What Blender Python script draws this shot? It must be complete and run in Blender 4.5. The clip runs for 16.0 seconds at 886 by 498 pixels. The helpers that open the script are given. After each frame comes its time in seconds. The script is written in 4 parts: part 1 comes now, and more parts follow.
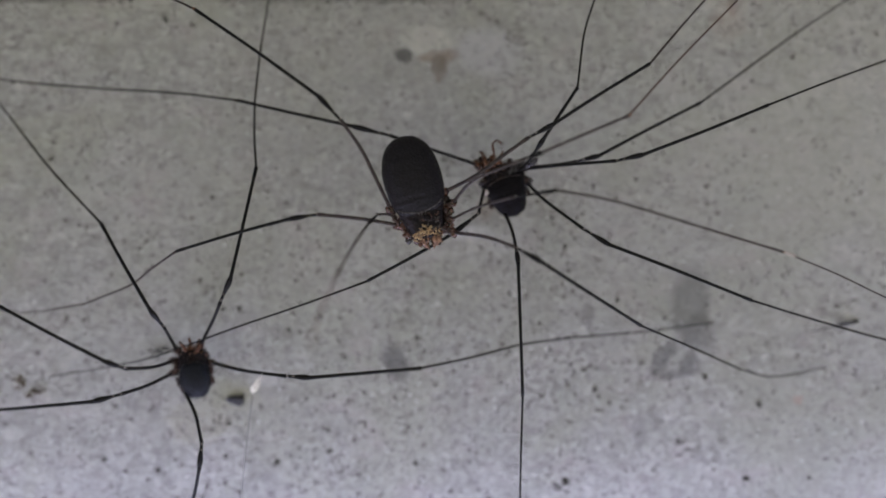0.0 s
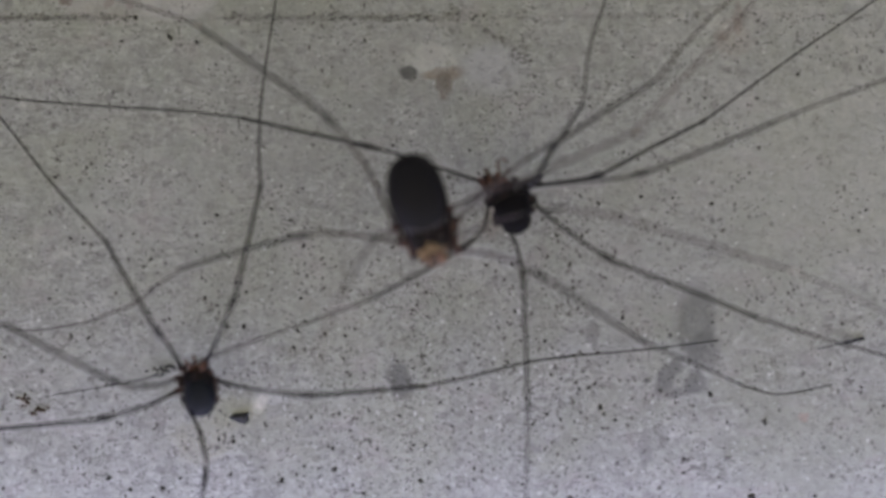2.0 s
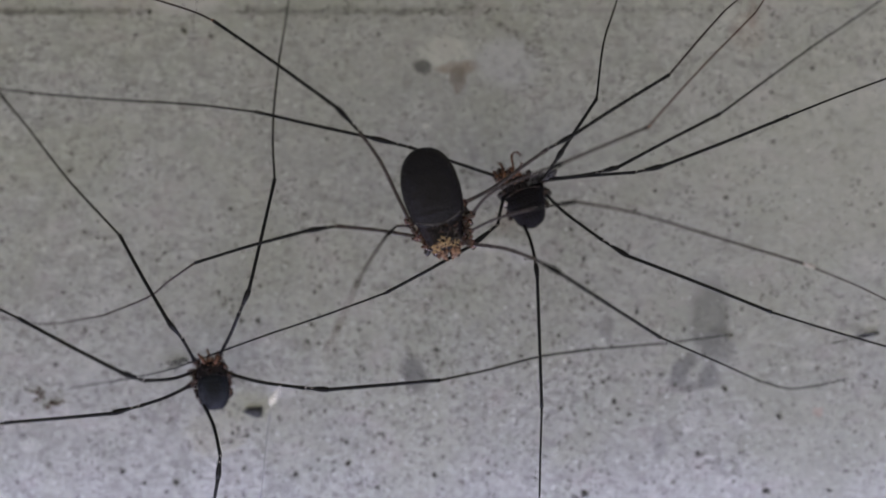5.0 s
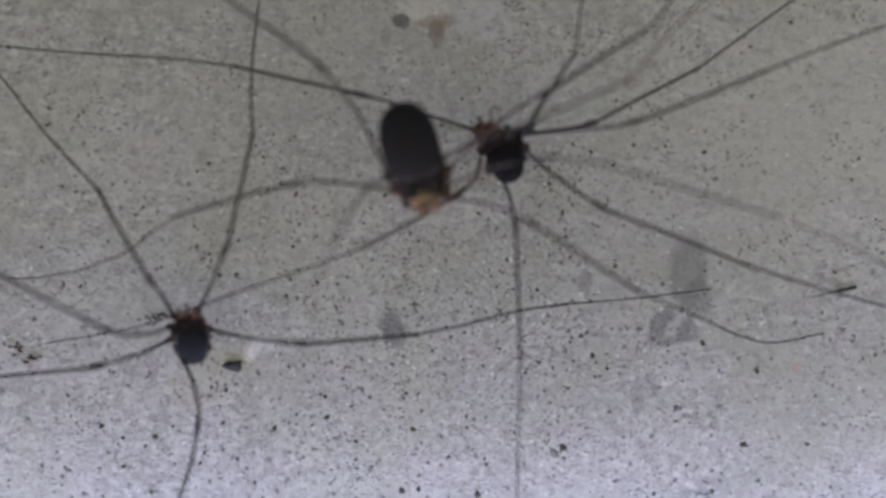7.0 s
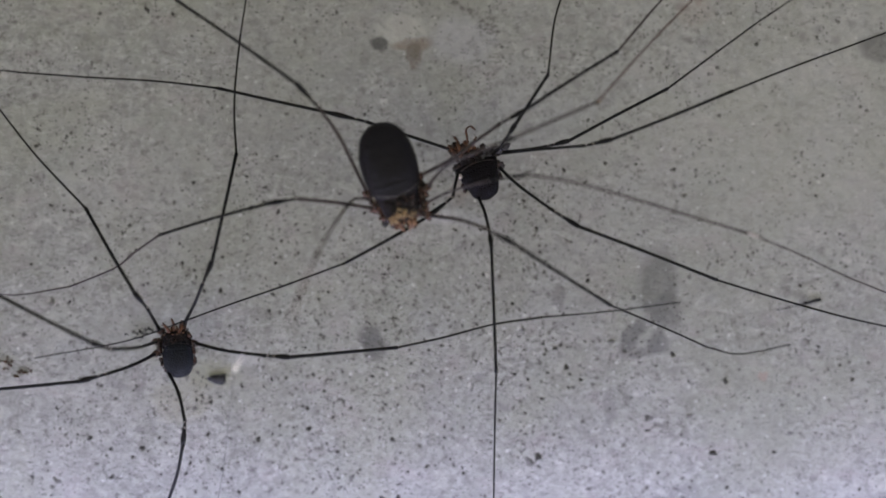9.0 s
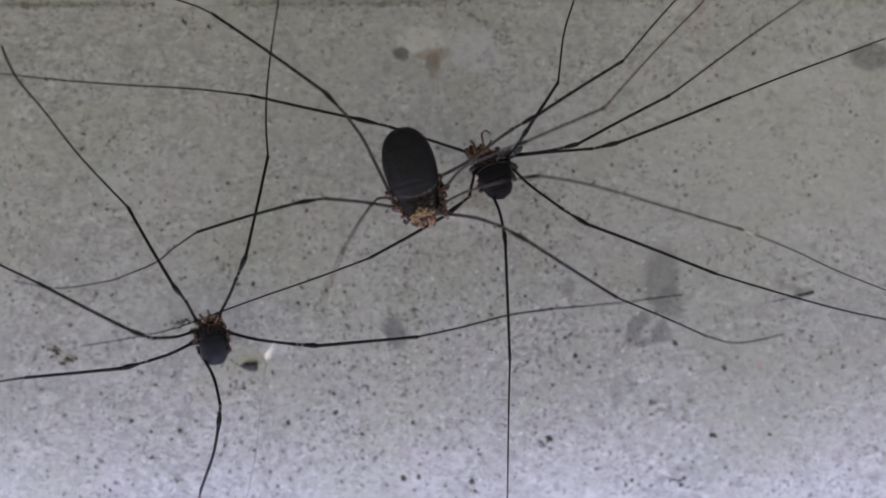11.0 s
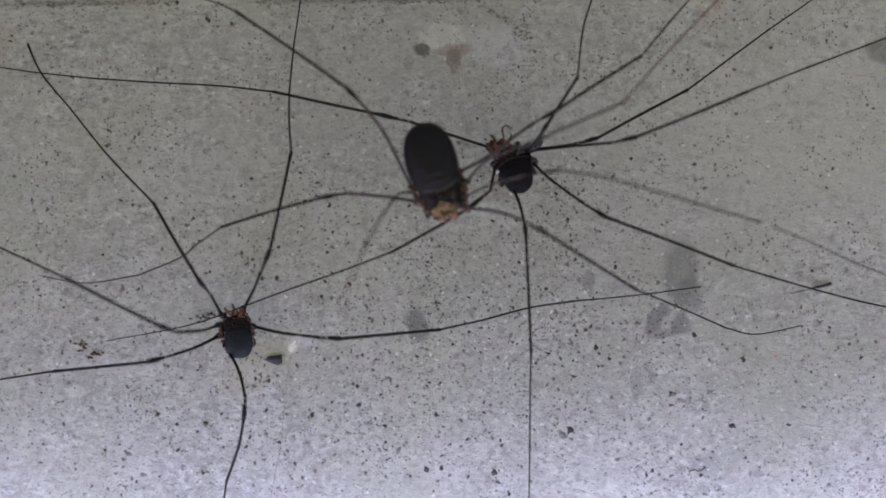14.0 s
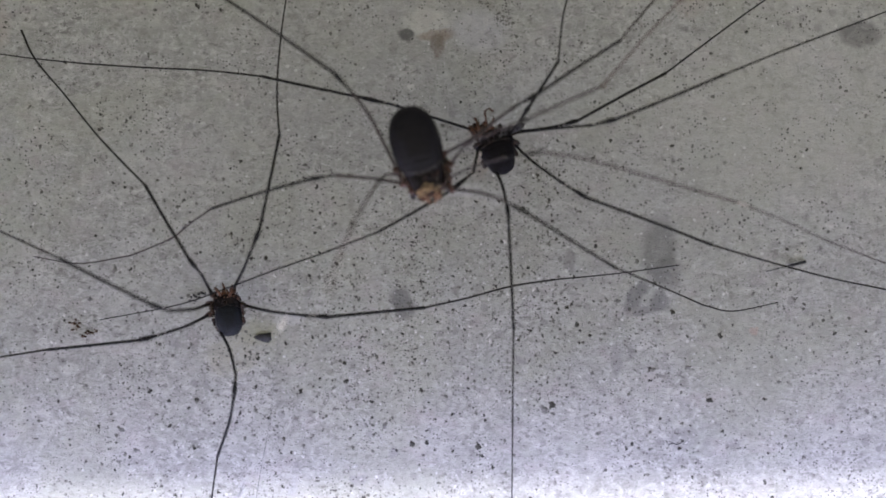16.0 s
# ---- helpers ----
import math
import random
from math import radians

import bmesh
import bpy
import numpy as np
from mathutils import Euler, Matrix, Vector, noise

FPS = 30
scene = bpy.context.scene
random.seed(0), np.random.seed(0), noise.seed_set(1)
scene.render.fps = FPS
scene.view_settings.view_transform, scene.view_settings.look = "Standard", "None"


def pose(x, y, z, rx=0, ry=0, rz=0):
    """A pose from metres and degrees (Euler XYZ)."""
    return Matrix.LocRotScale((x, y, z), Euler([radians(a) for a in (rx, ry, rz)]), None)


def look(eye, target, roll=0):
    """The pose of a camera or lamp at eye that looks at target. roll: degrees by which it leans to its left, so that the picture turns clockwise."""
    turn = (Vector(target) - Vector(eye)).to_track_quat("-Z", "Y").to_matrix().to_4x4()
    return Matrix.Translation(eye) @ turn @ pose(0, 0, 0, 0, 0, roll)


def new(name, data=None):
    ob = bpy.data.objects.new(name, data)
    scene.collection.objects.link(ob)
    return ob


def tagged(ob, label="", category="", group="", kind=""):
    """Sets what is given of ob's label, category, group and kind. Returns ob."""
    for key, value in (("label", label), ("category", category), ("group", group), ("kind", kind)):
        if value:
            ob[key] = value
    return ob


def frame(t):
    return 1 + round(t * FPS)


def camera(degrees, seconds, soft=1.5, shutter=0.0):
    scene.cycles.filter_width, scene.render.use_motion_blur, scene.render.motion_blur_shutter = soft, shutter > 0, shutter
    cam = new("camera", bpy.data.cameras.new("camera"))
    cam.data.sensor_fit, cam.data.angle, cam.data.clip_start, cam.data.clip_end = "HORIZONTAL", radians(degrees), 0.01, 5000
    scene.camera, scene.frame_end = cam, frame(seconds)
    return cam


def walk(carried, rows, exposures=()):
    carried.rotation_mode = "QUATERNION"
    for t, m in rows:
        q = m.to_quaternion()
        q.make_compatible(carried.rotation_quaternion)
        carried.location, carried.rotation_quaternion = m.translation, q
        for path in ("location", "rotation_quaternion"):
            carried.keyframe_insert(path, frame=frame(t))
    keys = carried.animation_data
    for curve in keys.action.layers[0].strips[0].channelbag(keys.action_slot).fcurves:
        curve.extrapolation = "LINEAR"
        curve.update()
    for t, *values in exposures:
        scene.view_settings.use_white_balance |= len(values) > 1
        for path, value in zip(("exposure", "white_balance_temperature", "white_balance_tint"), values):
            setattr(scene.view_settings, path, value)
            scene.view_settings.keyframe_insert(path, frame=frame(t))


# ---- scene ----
# Three long-legged harvestmen on a weathered concrete wall, seen from a hand's length away.
# Plan: x to the right and z up along the wall, in millimetres from the middle of the wall patch;
# h is the height above the wall, towards the camera.
EYE = 1.5


def W(p):
    """World place of a plan point (x, h, z) in millimetres."""
    return Vector((p[0] / 1000, -p[1] / 1000, EYE + p[2] / 1000))


# ---------------------------------------------------------------- camera
cam = camera(22, 16.0, soft=1.7)
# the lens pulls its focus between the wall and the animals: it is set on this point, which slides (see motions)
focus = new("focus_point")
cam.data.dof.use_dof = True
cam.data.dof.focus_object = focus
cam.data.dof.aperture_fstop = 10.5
# seconds, distance from the wall (mm), aimed-at place on the wall x, z (mm), roll
ROWS = [
    (0.0, 181.50, -0.000, 0.000, 0.00),
    (0.5, 181.44, 0.082, 0.234, 0.01),
    (1.0, 181.38, 0.209, 0.604, -0.00),
    (1.5, 181.32, 0.083, 0.964, -0.02),
    (2.0, 181.26, -0.388, 1.405, -0.05),
    (2.5, 181.20, -0.819, 2.044, -0.05),
    (3.0, 181.14, -1.335, 2.689, 0.02),
    (3.5, 181.14, -1.667, 2.942, 0.02),
    (4.0, 181.14, -1.785, 2.611, 0.01),
    (4.5, 181.14, -1.717, 1.879, -0.00),
    (5.0, 181.14, -1.493, 0.928, -0.01),
    (5.5, 181.14, -1.143, -0.058, -0.01),
    (6.0, 181.14, -0.682, -1.076, -0.04),
    (6.5, 181.14, -0.254, -2.093, 0.03),
    (7.0, 181.14, 0.207, -2.693, -0.02),
    (7.5, 181.14, 0.669, -2.931, -0.18),
    (8.0, 181.14, 1.087, -2.824, -0.27),
    (8.2, 181.14, 1.221, -1.847, -0.21),
    (8.7, 183.63, 1.683, -1.441, -0.23),
    (9.2, 189.51, 2.238, -1.427, -0.27),
    (9.7, 196.11, 2.542, -1.608, -0.31),
    (10.3, 200.21, 2.000, -1.765, -0.33),
    (10.5, 200.37, 1.603, -1.793, -0.32),
    (11.0, 200.27, 0.493, -1.763, -0.29),
    (11.5, 200.27, -0.589, -1.768, -0.33),
    (12.0, 200.09, -1.576, -1.796, -0.31),
    (12.5, 200.20, -2.020, -1.844, -0.37),
    (13.0, 200.32, -2.045, -1.875, -0.45),
    (13.5, 201.00, -1.868, -2.004, -0.49),
    (14.0, 202.64, -1.420, -2.310, -0.56),
    (14.5, 205.02, -0.865, -2.917, -0.64),
    (15.0, 207.05, -0.361, -3.482, -0.74),
    (15.5, 207.94, -0.066, -3.892, -0.71),
    (16.0, 207.94, -0.039, -4.139, -0.74),
]
walk(cam, [(t, look((0, -d / 1000, EYE), W((x, 0, z)), r)) for t, d, x, z, r in ROWS])

# ---------------------------------------------------------------- light: an added eave shades the wall, an added ledge below it bounces sun
ELEVATION = 54
world = bpy.data.worlds.new("overcast_sky")
scene.world = world
world.use_nodes = True
wn = world.node_tree
sky = wn.nodes.new("ShaderNodeTexSky")
sky.sky_type = "NISHITA"
sky.sun_disc = False
sky.sun_elevation = radians(ELEVATION)
sky.sun_rotation = radians(180)
sky.air_density, sky.dust_density, sky.ozone_density = 1.0, 3.0, 1.0
wn.links.new(sky.outputs["Color"], wn.nodes["Background"].inputs["Color"])
wn.nodes["Background"].inputs["Strength"].default_value = 0.0148

sun = new("sun", bpy.data.lights.new("sun", "SUN"))
sun.data.energy = 5.0
sun.data.angle = radians(0.4)
sun.data.color = (1.0, 0.98, 0.96)
sun.matrix_world = look((0, -2 * math.cos(radians(ELEVATION)), EYE + 2 * math.sin(radians(ELEVATION))), (0, 0, EYE))
scene.view_settings.exposure = 2.05


# ---------------------------------------------------------------- materials
class Mat:
    """A short way to write node materials, with coordinates in millimetres."""

    def __init__(self, name, rough=0.6, spec=0.4):
        self.m = bpy.data.materials.new(name)
        self.m.use_nodes = True
        self.nt = self.m.node_tree
        self.bsdf = self.nt.nodes["Principled BSDF"]
        self.bsdf.inputs["Roughness"].default_value = rough
        self.bsdf.inputs["Specular IOR Level"].default_value = spec
        tc = self.nt.nodes.new("ShaderNodeTexCoord")
        sc = self.nt.nodes.new("ShaderNodeVectorMath")
        sc.operation = "SCALE"
        sc.inputs["Scale"].default_value = 1000
        self.link(tc.outputs["Object"], sc.inputs[0])
        self.mm = sc.outputs[0]

    def link(self, a, b):
        self.nt.links.new(a, b)

    def put(self, v, socket):
        if isinstance(v, bpy.types.NodeSocket):
            self.link(v, socket)
        elif isinstance(v, (tuple, list)) and socket.type == "RGBA":
            socket.default_value = (*v, 1)
        else:
            socket.default_value = v

    def noise(self, scale, detail=4, rough=0.55, vec=None, stretch=None, out="Fac", twist=0.0):
        vec = vec or self.mm
        if stretch:
            mp = self.nt.nodes.new("ShaderNodeMapping")
            mp.inputs["Scale"].default_value = stretch
            self.link(vec, mp.inputs[0])
            vec = mp.outputs[0]
        n = self.nt.nodes.new("ShaderNodeTexNoise")
        n.inputs["Scale"].default_value = scale
        n.inputs["Detail"].default_value = detail
        n.inputs["Roughness"].default_value = rough
        n.inputs["Distortion"].default_value = twist
        self.link(vec, n.inputs["Vector"])
        return n.outputs[out]

    def specks(self, scale, size, keep):
        """Round dots: one in some cells, of uneven size."""
        v = self.nt.nodes.new("ShaderNodeTexVoronoi")
        v.inputs["Scale"].default_value = scale
        wob = self.noise(scale * 2.2, 2, 0.5, out="Color")
        ad = self.nt.nodes.new("ShaderNodeVectorMath")
        ad.operation = "MULTIPLY_ADD"
        self.link(wob, ad.inputs[0])
        ad.inputs[1].default_value = (0.35 / scale,) * 3
        self.link(self.mm, ad.inputs[2])
        self.link(ad.outputs[0], v.inputs["Vector"])
        sep = self.nt.nodes.new("ShaderNodeSeparateColor")
        self.link(v.outputs["Color"], sep.inputs[0])
        r = self.ramp(sep.outputs[0], keep, 1.0, 0.0, size)
        d = self.math("SUBTRACT", r, v.outputs["Distance"])
        return self.ramp(d, 0.0, 0.07, 0.0, 1.0)

    def ramp(self, v, a, b, c=0.0, d=1.0, smooth=True):
        n = self.nt.nodes.new("ShaderNodeMapRange")
        n.interpolation_type = "SMOOTHSTEP" if smooth else "LINEAR"
        self.put(v, n.inputs[0])
        for i, x in enumerate((a, b, c, d)):
            n.inputs[i + 1].default_value = x
        return n.outputs[0]

    def math(self, op, a, b=0.0):
        n = self.nt.nodes.new("ShaderNodeMath")
        n.operation = op
        self.put(a, n.inputs[0])
        self.put(b, n.inputs[1])
        return n.outputs[0]

    def mix(self, fac, a, b, kind="MIX"):
        n = self.nt.nodes.new("ShaderNodeMix")
        n.data_type, n.blend_type = "RGBA", kind
        self.put(fac, n.inputs[0])
        self.put(a, n.inputs[6])
        self.put(b, n.inputs[7])
        return n.outputs[2]

    def spot(self, vec, place, rx, rz, turn, soft=0.36):
        """A soft oval on the wall with uneven edges."""
        mp = self.nt.nodes.new("ShaderNodeMapping")
        mp.vector_type = "TEXTURE"
        mp.inputs["Location"].default_value = (place[0], 0, place[2])
        mp.inputs["Rotation"].default_value = (0, radians(turn), 0)
        mp.inputs["Scale"].default_value = (rx, 1e6, rz)
        self.link(vec, mp.inputs[0])
        ln = self.nt.nodes.new("ShaderNodeVectorMath")
        ln.operation = "LENGTH"
        self.link(mp.outputs[0], ln.inputs[0])
        return self.ramp(ln.outputs["Value"], 1.0 + soft * 0.5, 1.0 - soft, 0.0, 1.0)

    def bump(self, height, depth, strength=1.0):
        n = self.nt.nodes.new("ShaderNodeBump")
        n.inputs["Strength"].default_value = strength
        n.inputs["Distance"].default_value = depth / 1000
        self.put(height, n.inputs["Height"])
        self.link(n.outputs[0], self.bsdf.inputs["Normal"])

    def colour(self, v):
        self.put(v, self.bsdf.inputs["Base Color"])
        return self.m


def concrete():
    a = Mat("weathered_concrete", 0.9, 0.25)
    blotch = a.noise(0.75, 6, 0.65, twist=1.2)
    streak = a.noise(1.0, 5, 0.6, stretch=(0.5, 1, 1.7), twist=0.8)
    streak = a.math("ADD", a.math("MULTIPLY", blotch, 0.7), a.math("MULTIPLY", streak, 0.3))
    mottle = a.noise(0.10, 4, 0.6)
    grain = a.noise(4.0, 4, 0.65, stretch=(0.75, 1, 1.2), twist=1.4)
    rough = a.ramp(a.noise(0.22, 4, 0.6), 0.38, 0.62, 0.15, 1.0)
    col = a.mix(a.ramp(mottle, 0.3, 0.7), (0.327, 0.331, 0.311), (0.387, 0.390, 0.371))
    col = a.mix(a.ramp(streak, 0.49, 0.62, 0, 0.55), col, (0.52, 0.52, 0.49))
    col = a.mix(a.ramp(streak, 0.495, 0.38, 0, 0.55), col, (0.218, 0.22, 0.20))
    col = a.mix(a.math("MULTIPLY", a.ramp(grain, 0.50, 0.36, 0, 0.5), rough), col, (0.17, 0.168, 0.155))
    col = a.mix(a.math("MULTIPLY", a.ramp(grain, 0.53, 0.68, 0, 0.45), rough), col, (0.58, 0.575, 0.56))
    lump = a.noise(1.9, 3, 0.55, stretch=(0.75, 1, 1.2), twist=0.9)
    worn = a.ramp(a.noise(0.17, 4, 0.65), 0.36, 0.58, 0.2, 1.0)
    # pits darkened and knobs paled: shading of lit relief put into the colour
    col = a.mix(a.math("MULTIPLY", a.ramp(lump, 0.425, 0.33, 0, 0.8), worn), col, (0.15, 0.148, 0.14))
    col = a.mix(a.math("MULTIPLY", a.ramp(lump, 0.57, 0.68, 0, 0.6), worn), col, (0.56, 0.56, 0.55))
    dust = a.specks(0.75, 0.34, 0.55)
    col = a.mix(a.math("MULTIPLY", dust, 0.5), col, (0.19, 0.19, 0.185))
    col = a.mix(a.ramp(a.noise(0.06, 5, 0.65, twist=0.5), 0.46, 0.62, 0, 0.45), col, (0.325, 0.335, 0.275))
    col = a.mix(a.ramp(a.noise(0.33, 4, 0.6, stretch=(0.7, 1, 1.3)), 0.52, 0.70, 0, 0.40), col, (0.40, 0.365, 0.365))
    col = a.mix(a.ramp(a.noise(0.27, 4, 0.6, stretch=(0.7, 1, 1.2), twist=0.6), 0.52, 0.70, 0, 0.40), col, (0.33, 0.352, 0.305))
    scuff = a.noise(1.1, 4, 0.6, stretch=(0.30, 1, 1.7), twist=0.7)
    col = a.mix(a.math("MULTIPLY", a.ramp(scuff, 0.62, 0.74, 0, 0.45), worn), col, (0.56, 0.56, 0.555))
    warp = a.noise(0.5, 4, 0.65, out="Color")
    off = a.nt.nodes.new("ShaderNodeVectorMath")
    off.operation = "MULTIPLY_ADD"
    a.link(warp, off.inputs[0])
    off.inputs[1].default_value = (1.6, 0, 1.6)
    a.link(a.mm, off.inputs[2])
    sh = a.nt.nodes.new("ShaderNodeVectorMath")
    sh.operation = "SUBTRACT"
    a.link(off.outputs[0], sh.inputs[0])
    sh.inputs[1].default_value = (0.8, 0, 0.8)
    vec = sh.outputs[0]
    patchy = a.ramp(blotch, 0.36, 0.56, 0.6, 1.0)
    for x, z, rx, rz, turn, tone, k in BROAD:
        col = a.mix(a.math("MULTIPLY", a.spot(a.mm, (x, 0, z), rx, rz, turn, 0.9), a.math("MULTIPLY", patchy, k)), col, tone)
    for x, z, rx, rz, turn, tone, k in STAINS_AND_PATCHES_ABOVE + STAINS_BELOW:
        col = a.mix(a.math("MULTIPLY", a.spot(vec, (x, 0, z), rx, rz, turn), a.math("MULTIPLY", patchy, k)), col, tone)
    for x, z, rx, rz, turn, tone, k in SEAM_MARKS:
        col = a.mix(a.math("MULTIPLY", a.spot(a.mm, (x, 0, z), rx, rz, turn, 0.8), a.math("MULTIPLY", patchy, k)), col, tone)
    fine = a.specks(1.7, 0.30, 0.66)
    tiny = a.specks(3.8, 0.42, 0.30)
    patch = a.ramp(a.noise(0.20, 4, 0.65), 0.42, 0.60, 0.05, 1.0)
    col = a.mix(a.math("MULTIPLY", fine, a.math("MULTIPLY", patch, 0.85)), col, (0.07, 0.068, 0.06))
    col = a.mix(a.math("MULTIPLY", tiny, a.math("MULTIPLY", patch, 0.9)), col, (0.075, 0.073, 0.068))
    pale = a.specks(1.3, 0.22, 0.72)
    col = a.mix(a.math("MULTIPLY", pale, 0.6), col, (0.62, 0.62, 0.60))
    relief = a.math("SUBTRACT", a.math("ADD", a.math("ADD", grain, lump), a.math("MULTIPLY", streak, 1.0)), a.math("MULTIPLY", fine, 0.8))
    a.bump(relief, 0.10, 0.8)
    return a.colour(col)


# stains and patches: x, z, half-widths, turn, colour, strength
STAINS_AND_PATCHES_ABOVE = [
    (-2.79, 10.71, 0.42, 0.38, 0, (0.60, 0.60, 0.57), 0.7),
    (-1.21, 16.52, 2.4, 1.4, 0, (0.49, 0.49, 0.45), 0.75),
    (-1.29, 17.0, 0.95, 1.0, 0, (0.40, 0.39, 0.365), 0.7),
    (-3.15, 15.43, 0.95, 0.55, 18, (0.115, 0.115, 0.11), 0.95),
    (-0.28, 15.32, 1.75, 0.55, -4, (0.245, 0.205, 0.165), 0.8),
    (-0.35, 14.45, 0.62, 1.0, 0, (0.175, 0.15, 0.125), 0.85),
    (23.1, 19.8, 0.45, 1.4, 0, (0.25, 0.205, 0.175), 0.55),
    (21.7, 18.3, 0.7, 0.35, 8, (0.17, 0.16, 0.15), 0.5),
    (-27.0, 21.0, 0.5, 0.35, 0, (0.14, 0.105, 0.085), 0.75),
    (-25.3, 20.7, 0.4, 0.3, 0, (0.16, 0.12, 0.10), 0.65),
    (22.77, 18.13, 1.6, 1.8, 10, (0.37, 0.30, 0.27), 0.3),
    (38.3, 14.94, 2.2, 1.2, 0, (0.17, 0.17, 0.165), 0.85),
    # two whitish patches right of the large head, a brownish one beside them
    (2.29, 1.3, 2.0, 0.7, -5, (0.55, 0.55, 0.56), 0.55),
    (4.7, 0.6, 1.1, 0.8, 10, (0.52, 0.52, 0.53), 0.5),
    (3.3, 3.3, 0.9, 1.4, 12, (0.33, 0.285, 0.25), 0.55),
    (-40.68, 16.7, 1.6, 2.2, 0, (0.37, 0.325, 0.30), 0.45),
    (3.69, 15.79, 2.8, 2.2, 0, (0.44, 0.44, 0.46), 0.55),
    (-21.6, 21.2, 3.3, 1.7, -6, (0.50, 0.48, 0.48), 0.6),
    (-27.63, 20.84, 3.6, 1.5, 8, (0.45, 0.42, 0.42), 0.5),
    (-30.51, 21.29, 0.6, 0.5, 0, (0.15, 0.11, 0.09), 0.75),
]
# wide faint clouds: three darker, one paler at the right
BROAD = [
    (-7, 18, 17, 11, 0, (0.26, 0.258, 0.235), 0.30),
    (33, 11, 22, 16, 0, (0.50, 0.50, 0.475), 0.34),
    (14, 0, 14, 10, 0, (0.27, 0.27, 0.255), 0.28),
    (-16, 4, 12, 9, 0, (0.29, 0.29, 0.268), 0.22),
]
SEAM_MARKS = [
    (-33.5, 19.85, 9.0, 0.26, 0, (0.19, 0.188, 0.175), 0.65),
    (-13.5, 19.80, 5.0, 0.30, 0.6, (0.20, 0.20, 0.19), 0.65),
    (-4.5, 19.85, 4.5, 0.24, 0, (0.20, 0.20, 0.185), 0.55),
    (12.5, 19.9, 4.5, 0.22, 0, (0.22, 0.22, 0.205), 0.45),
    (3.3, 18.6, 4.0, 0.26, 31.5, (0.22, 0.215, 0.21), 0.28),
]
STAINS_BELOW = [
    (28.2, -12.07, 0.32, 0.30, 0, (0.42, 0.25, 0.19), 0.35),
    (-24.9, -12.2, 0.9, 0.5, 10, (0.25, 0.25, 0.25), 0.5),
    (6.8, -14.3, 0.6, 0.28, 25, (0.21, 0.21, 0.205), 0.6),
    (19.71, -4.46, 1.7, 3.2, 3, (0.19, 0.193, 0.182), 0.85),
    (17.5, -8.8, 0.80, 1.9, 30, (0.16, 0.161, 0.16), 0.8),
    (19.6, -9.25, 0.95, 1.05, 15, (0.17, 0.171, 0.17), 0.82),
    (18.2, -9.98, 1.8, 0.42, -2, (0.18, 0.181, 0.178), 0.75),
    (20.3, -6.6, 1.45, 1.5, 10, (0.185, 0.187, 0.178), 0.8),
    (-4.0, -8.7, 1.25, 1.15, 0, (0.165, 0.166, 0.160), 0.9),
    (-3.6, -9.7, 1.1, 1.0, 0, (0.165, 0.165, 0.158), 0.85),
    (15.57, -14.58, 0.6, 1.4, 4, (0.20, 0.20, 0.195), 0.55),
    (-19.44, -13.68, 2.6, 1.9, 0, (0.37, 0.355, 0.26), 0.4),
    (-17.05, -11.65, 2.4, 1.3, 0, (0.33, 0.33, 0.24), 0.5),
    (21.64, -21.78, 1.5, 1.2, 0, (0.24, 0.24, 0.24), 0.5),
    (-14.13, -10.39, 1.4, 0.7, 0, (0.55, 0.55, 0.56), 0.4),
    (11.52, -5.35, 0.55, 1.2, 0, (0.18, 0.18, 0.175), 0.65),
    (-8.05, -25.2, 0.9, 0.5, 0, (0.26, 0.26, 0.26), 0.7),
    (-4.81, -22.72, 0.45, 0.6, 0, (0.24, 0.24, 0.24), 0.6),
]


def shell(name, tone, tone2, rough=0.5, scale=6.0, depth=0.03, spec=0.4):
    a = Mat(name, rough, spec)
    n = a.noise(scale, 4, 0.6)
    v = a.nt.nodes.new("ShaderNodeTexVoronoi")
    v.inputs["Scale"].default_value = scale * 1.4
    a.link(a.mm, v.inputs["Vector"])
    a.bump(a.math("SUBTRACT", n, v.outputs["Distance"]), depth, 0.8)
    a.put(a.ramp(n, 0.3, 0.7, rough - 0.12, rough + 0.15), a.bsdf.inputs["Roughness"])
    return a.colour(a.mix(a.ramp(n, 0.38, 0.66), tone, tone2))


def plain(name, tone, tone2, scale, rough=0.9):
    a = Mat(name, rough, 0.25)
    n = a.noise(scale, 5, 0.6)
    a.bump(n, 0.15, 0.7)
    return a.colour(a.mix(a.ramp(n, 0.3, 0.7), tone, tone2))


M_WALL = concrete()
M_BOUNCE = plain("lavender_bounce_concrete", (0.615, 0.63, 0.975), (0.675, 0.685, 0.99), 0.2)
M_SLAB = plain("shade_slab_concrete", (0.28, 0.28, 0.25), (0.36, 0.35, 0.32), 0.05)
M_EARTH = plain("mossy_ground", (0.085, 0.085, 0.065), (0.14, 0.13, 0.10), 0.01)
# pore and hole tones: the shade inside the pits, given as colour
M_PORE_SHADE = plain("dark_pore_shade", (0.035, 0.034, 0.03), (0.075, 0.072, 0.065), 2.0)
M_PORE = plain("grey_pore_shade", (0.10, 0.10, 0.09), (0.18, 0.175, 0.16), 2.0)
M_GRIT = plain("pale_sand_grain", (0.46, 0.46, 0.445), (0.62, 0.615, 0.60), 2.0)
M_HOLE = plain("grey_hole_shade", (0.12, 0.12, 0.115), (0.23, 0.225, 0.215), 2.0)
M_SEAM = plain("dirty_seam", (0.09, 0.088, 0.08), (0.24, 0.235, 0.22), 1.5)
M_BLACK = shell("black_granular_shell", (0.0052, 0.0046, 0.0066), (0.0122, 0.0108, 0.0150), 0.55, 5.0, 0.06, 0.18)
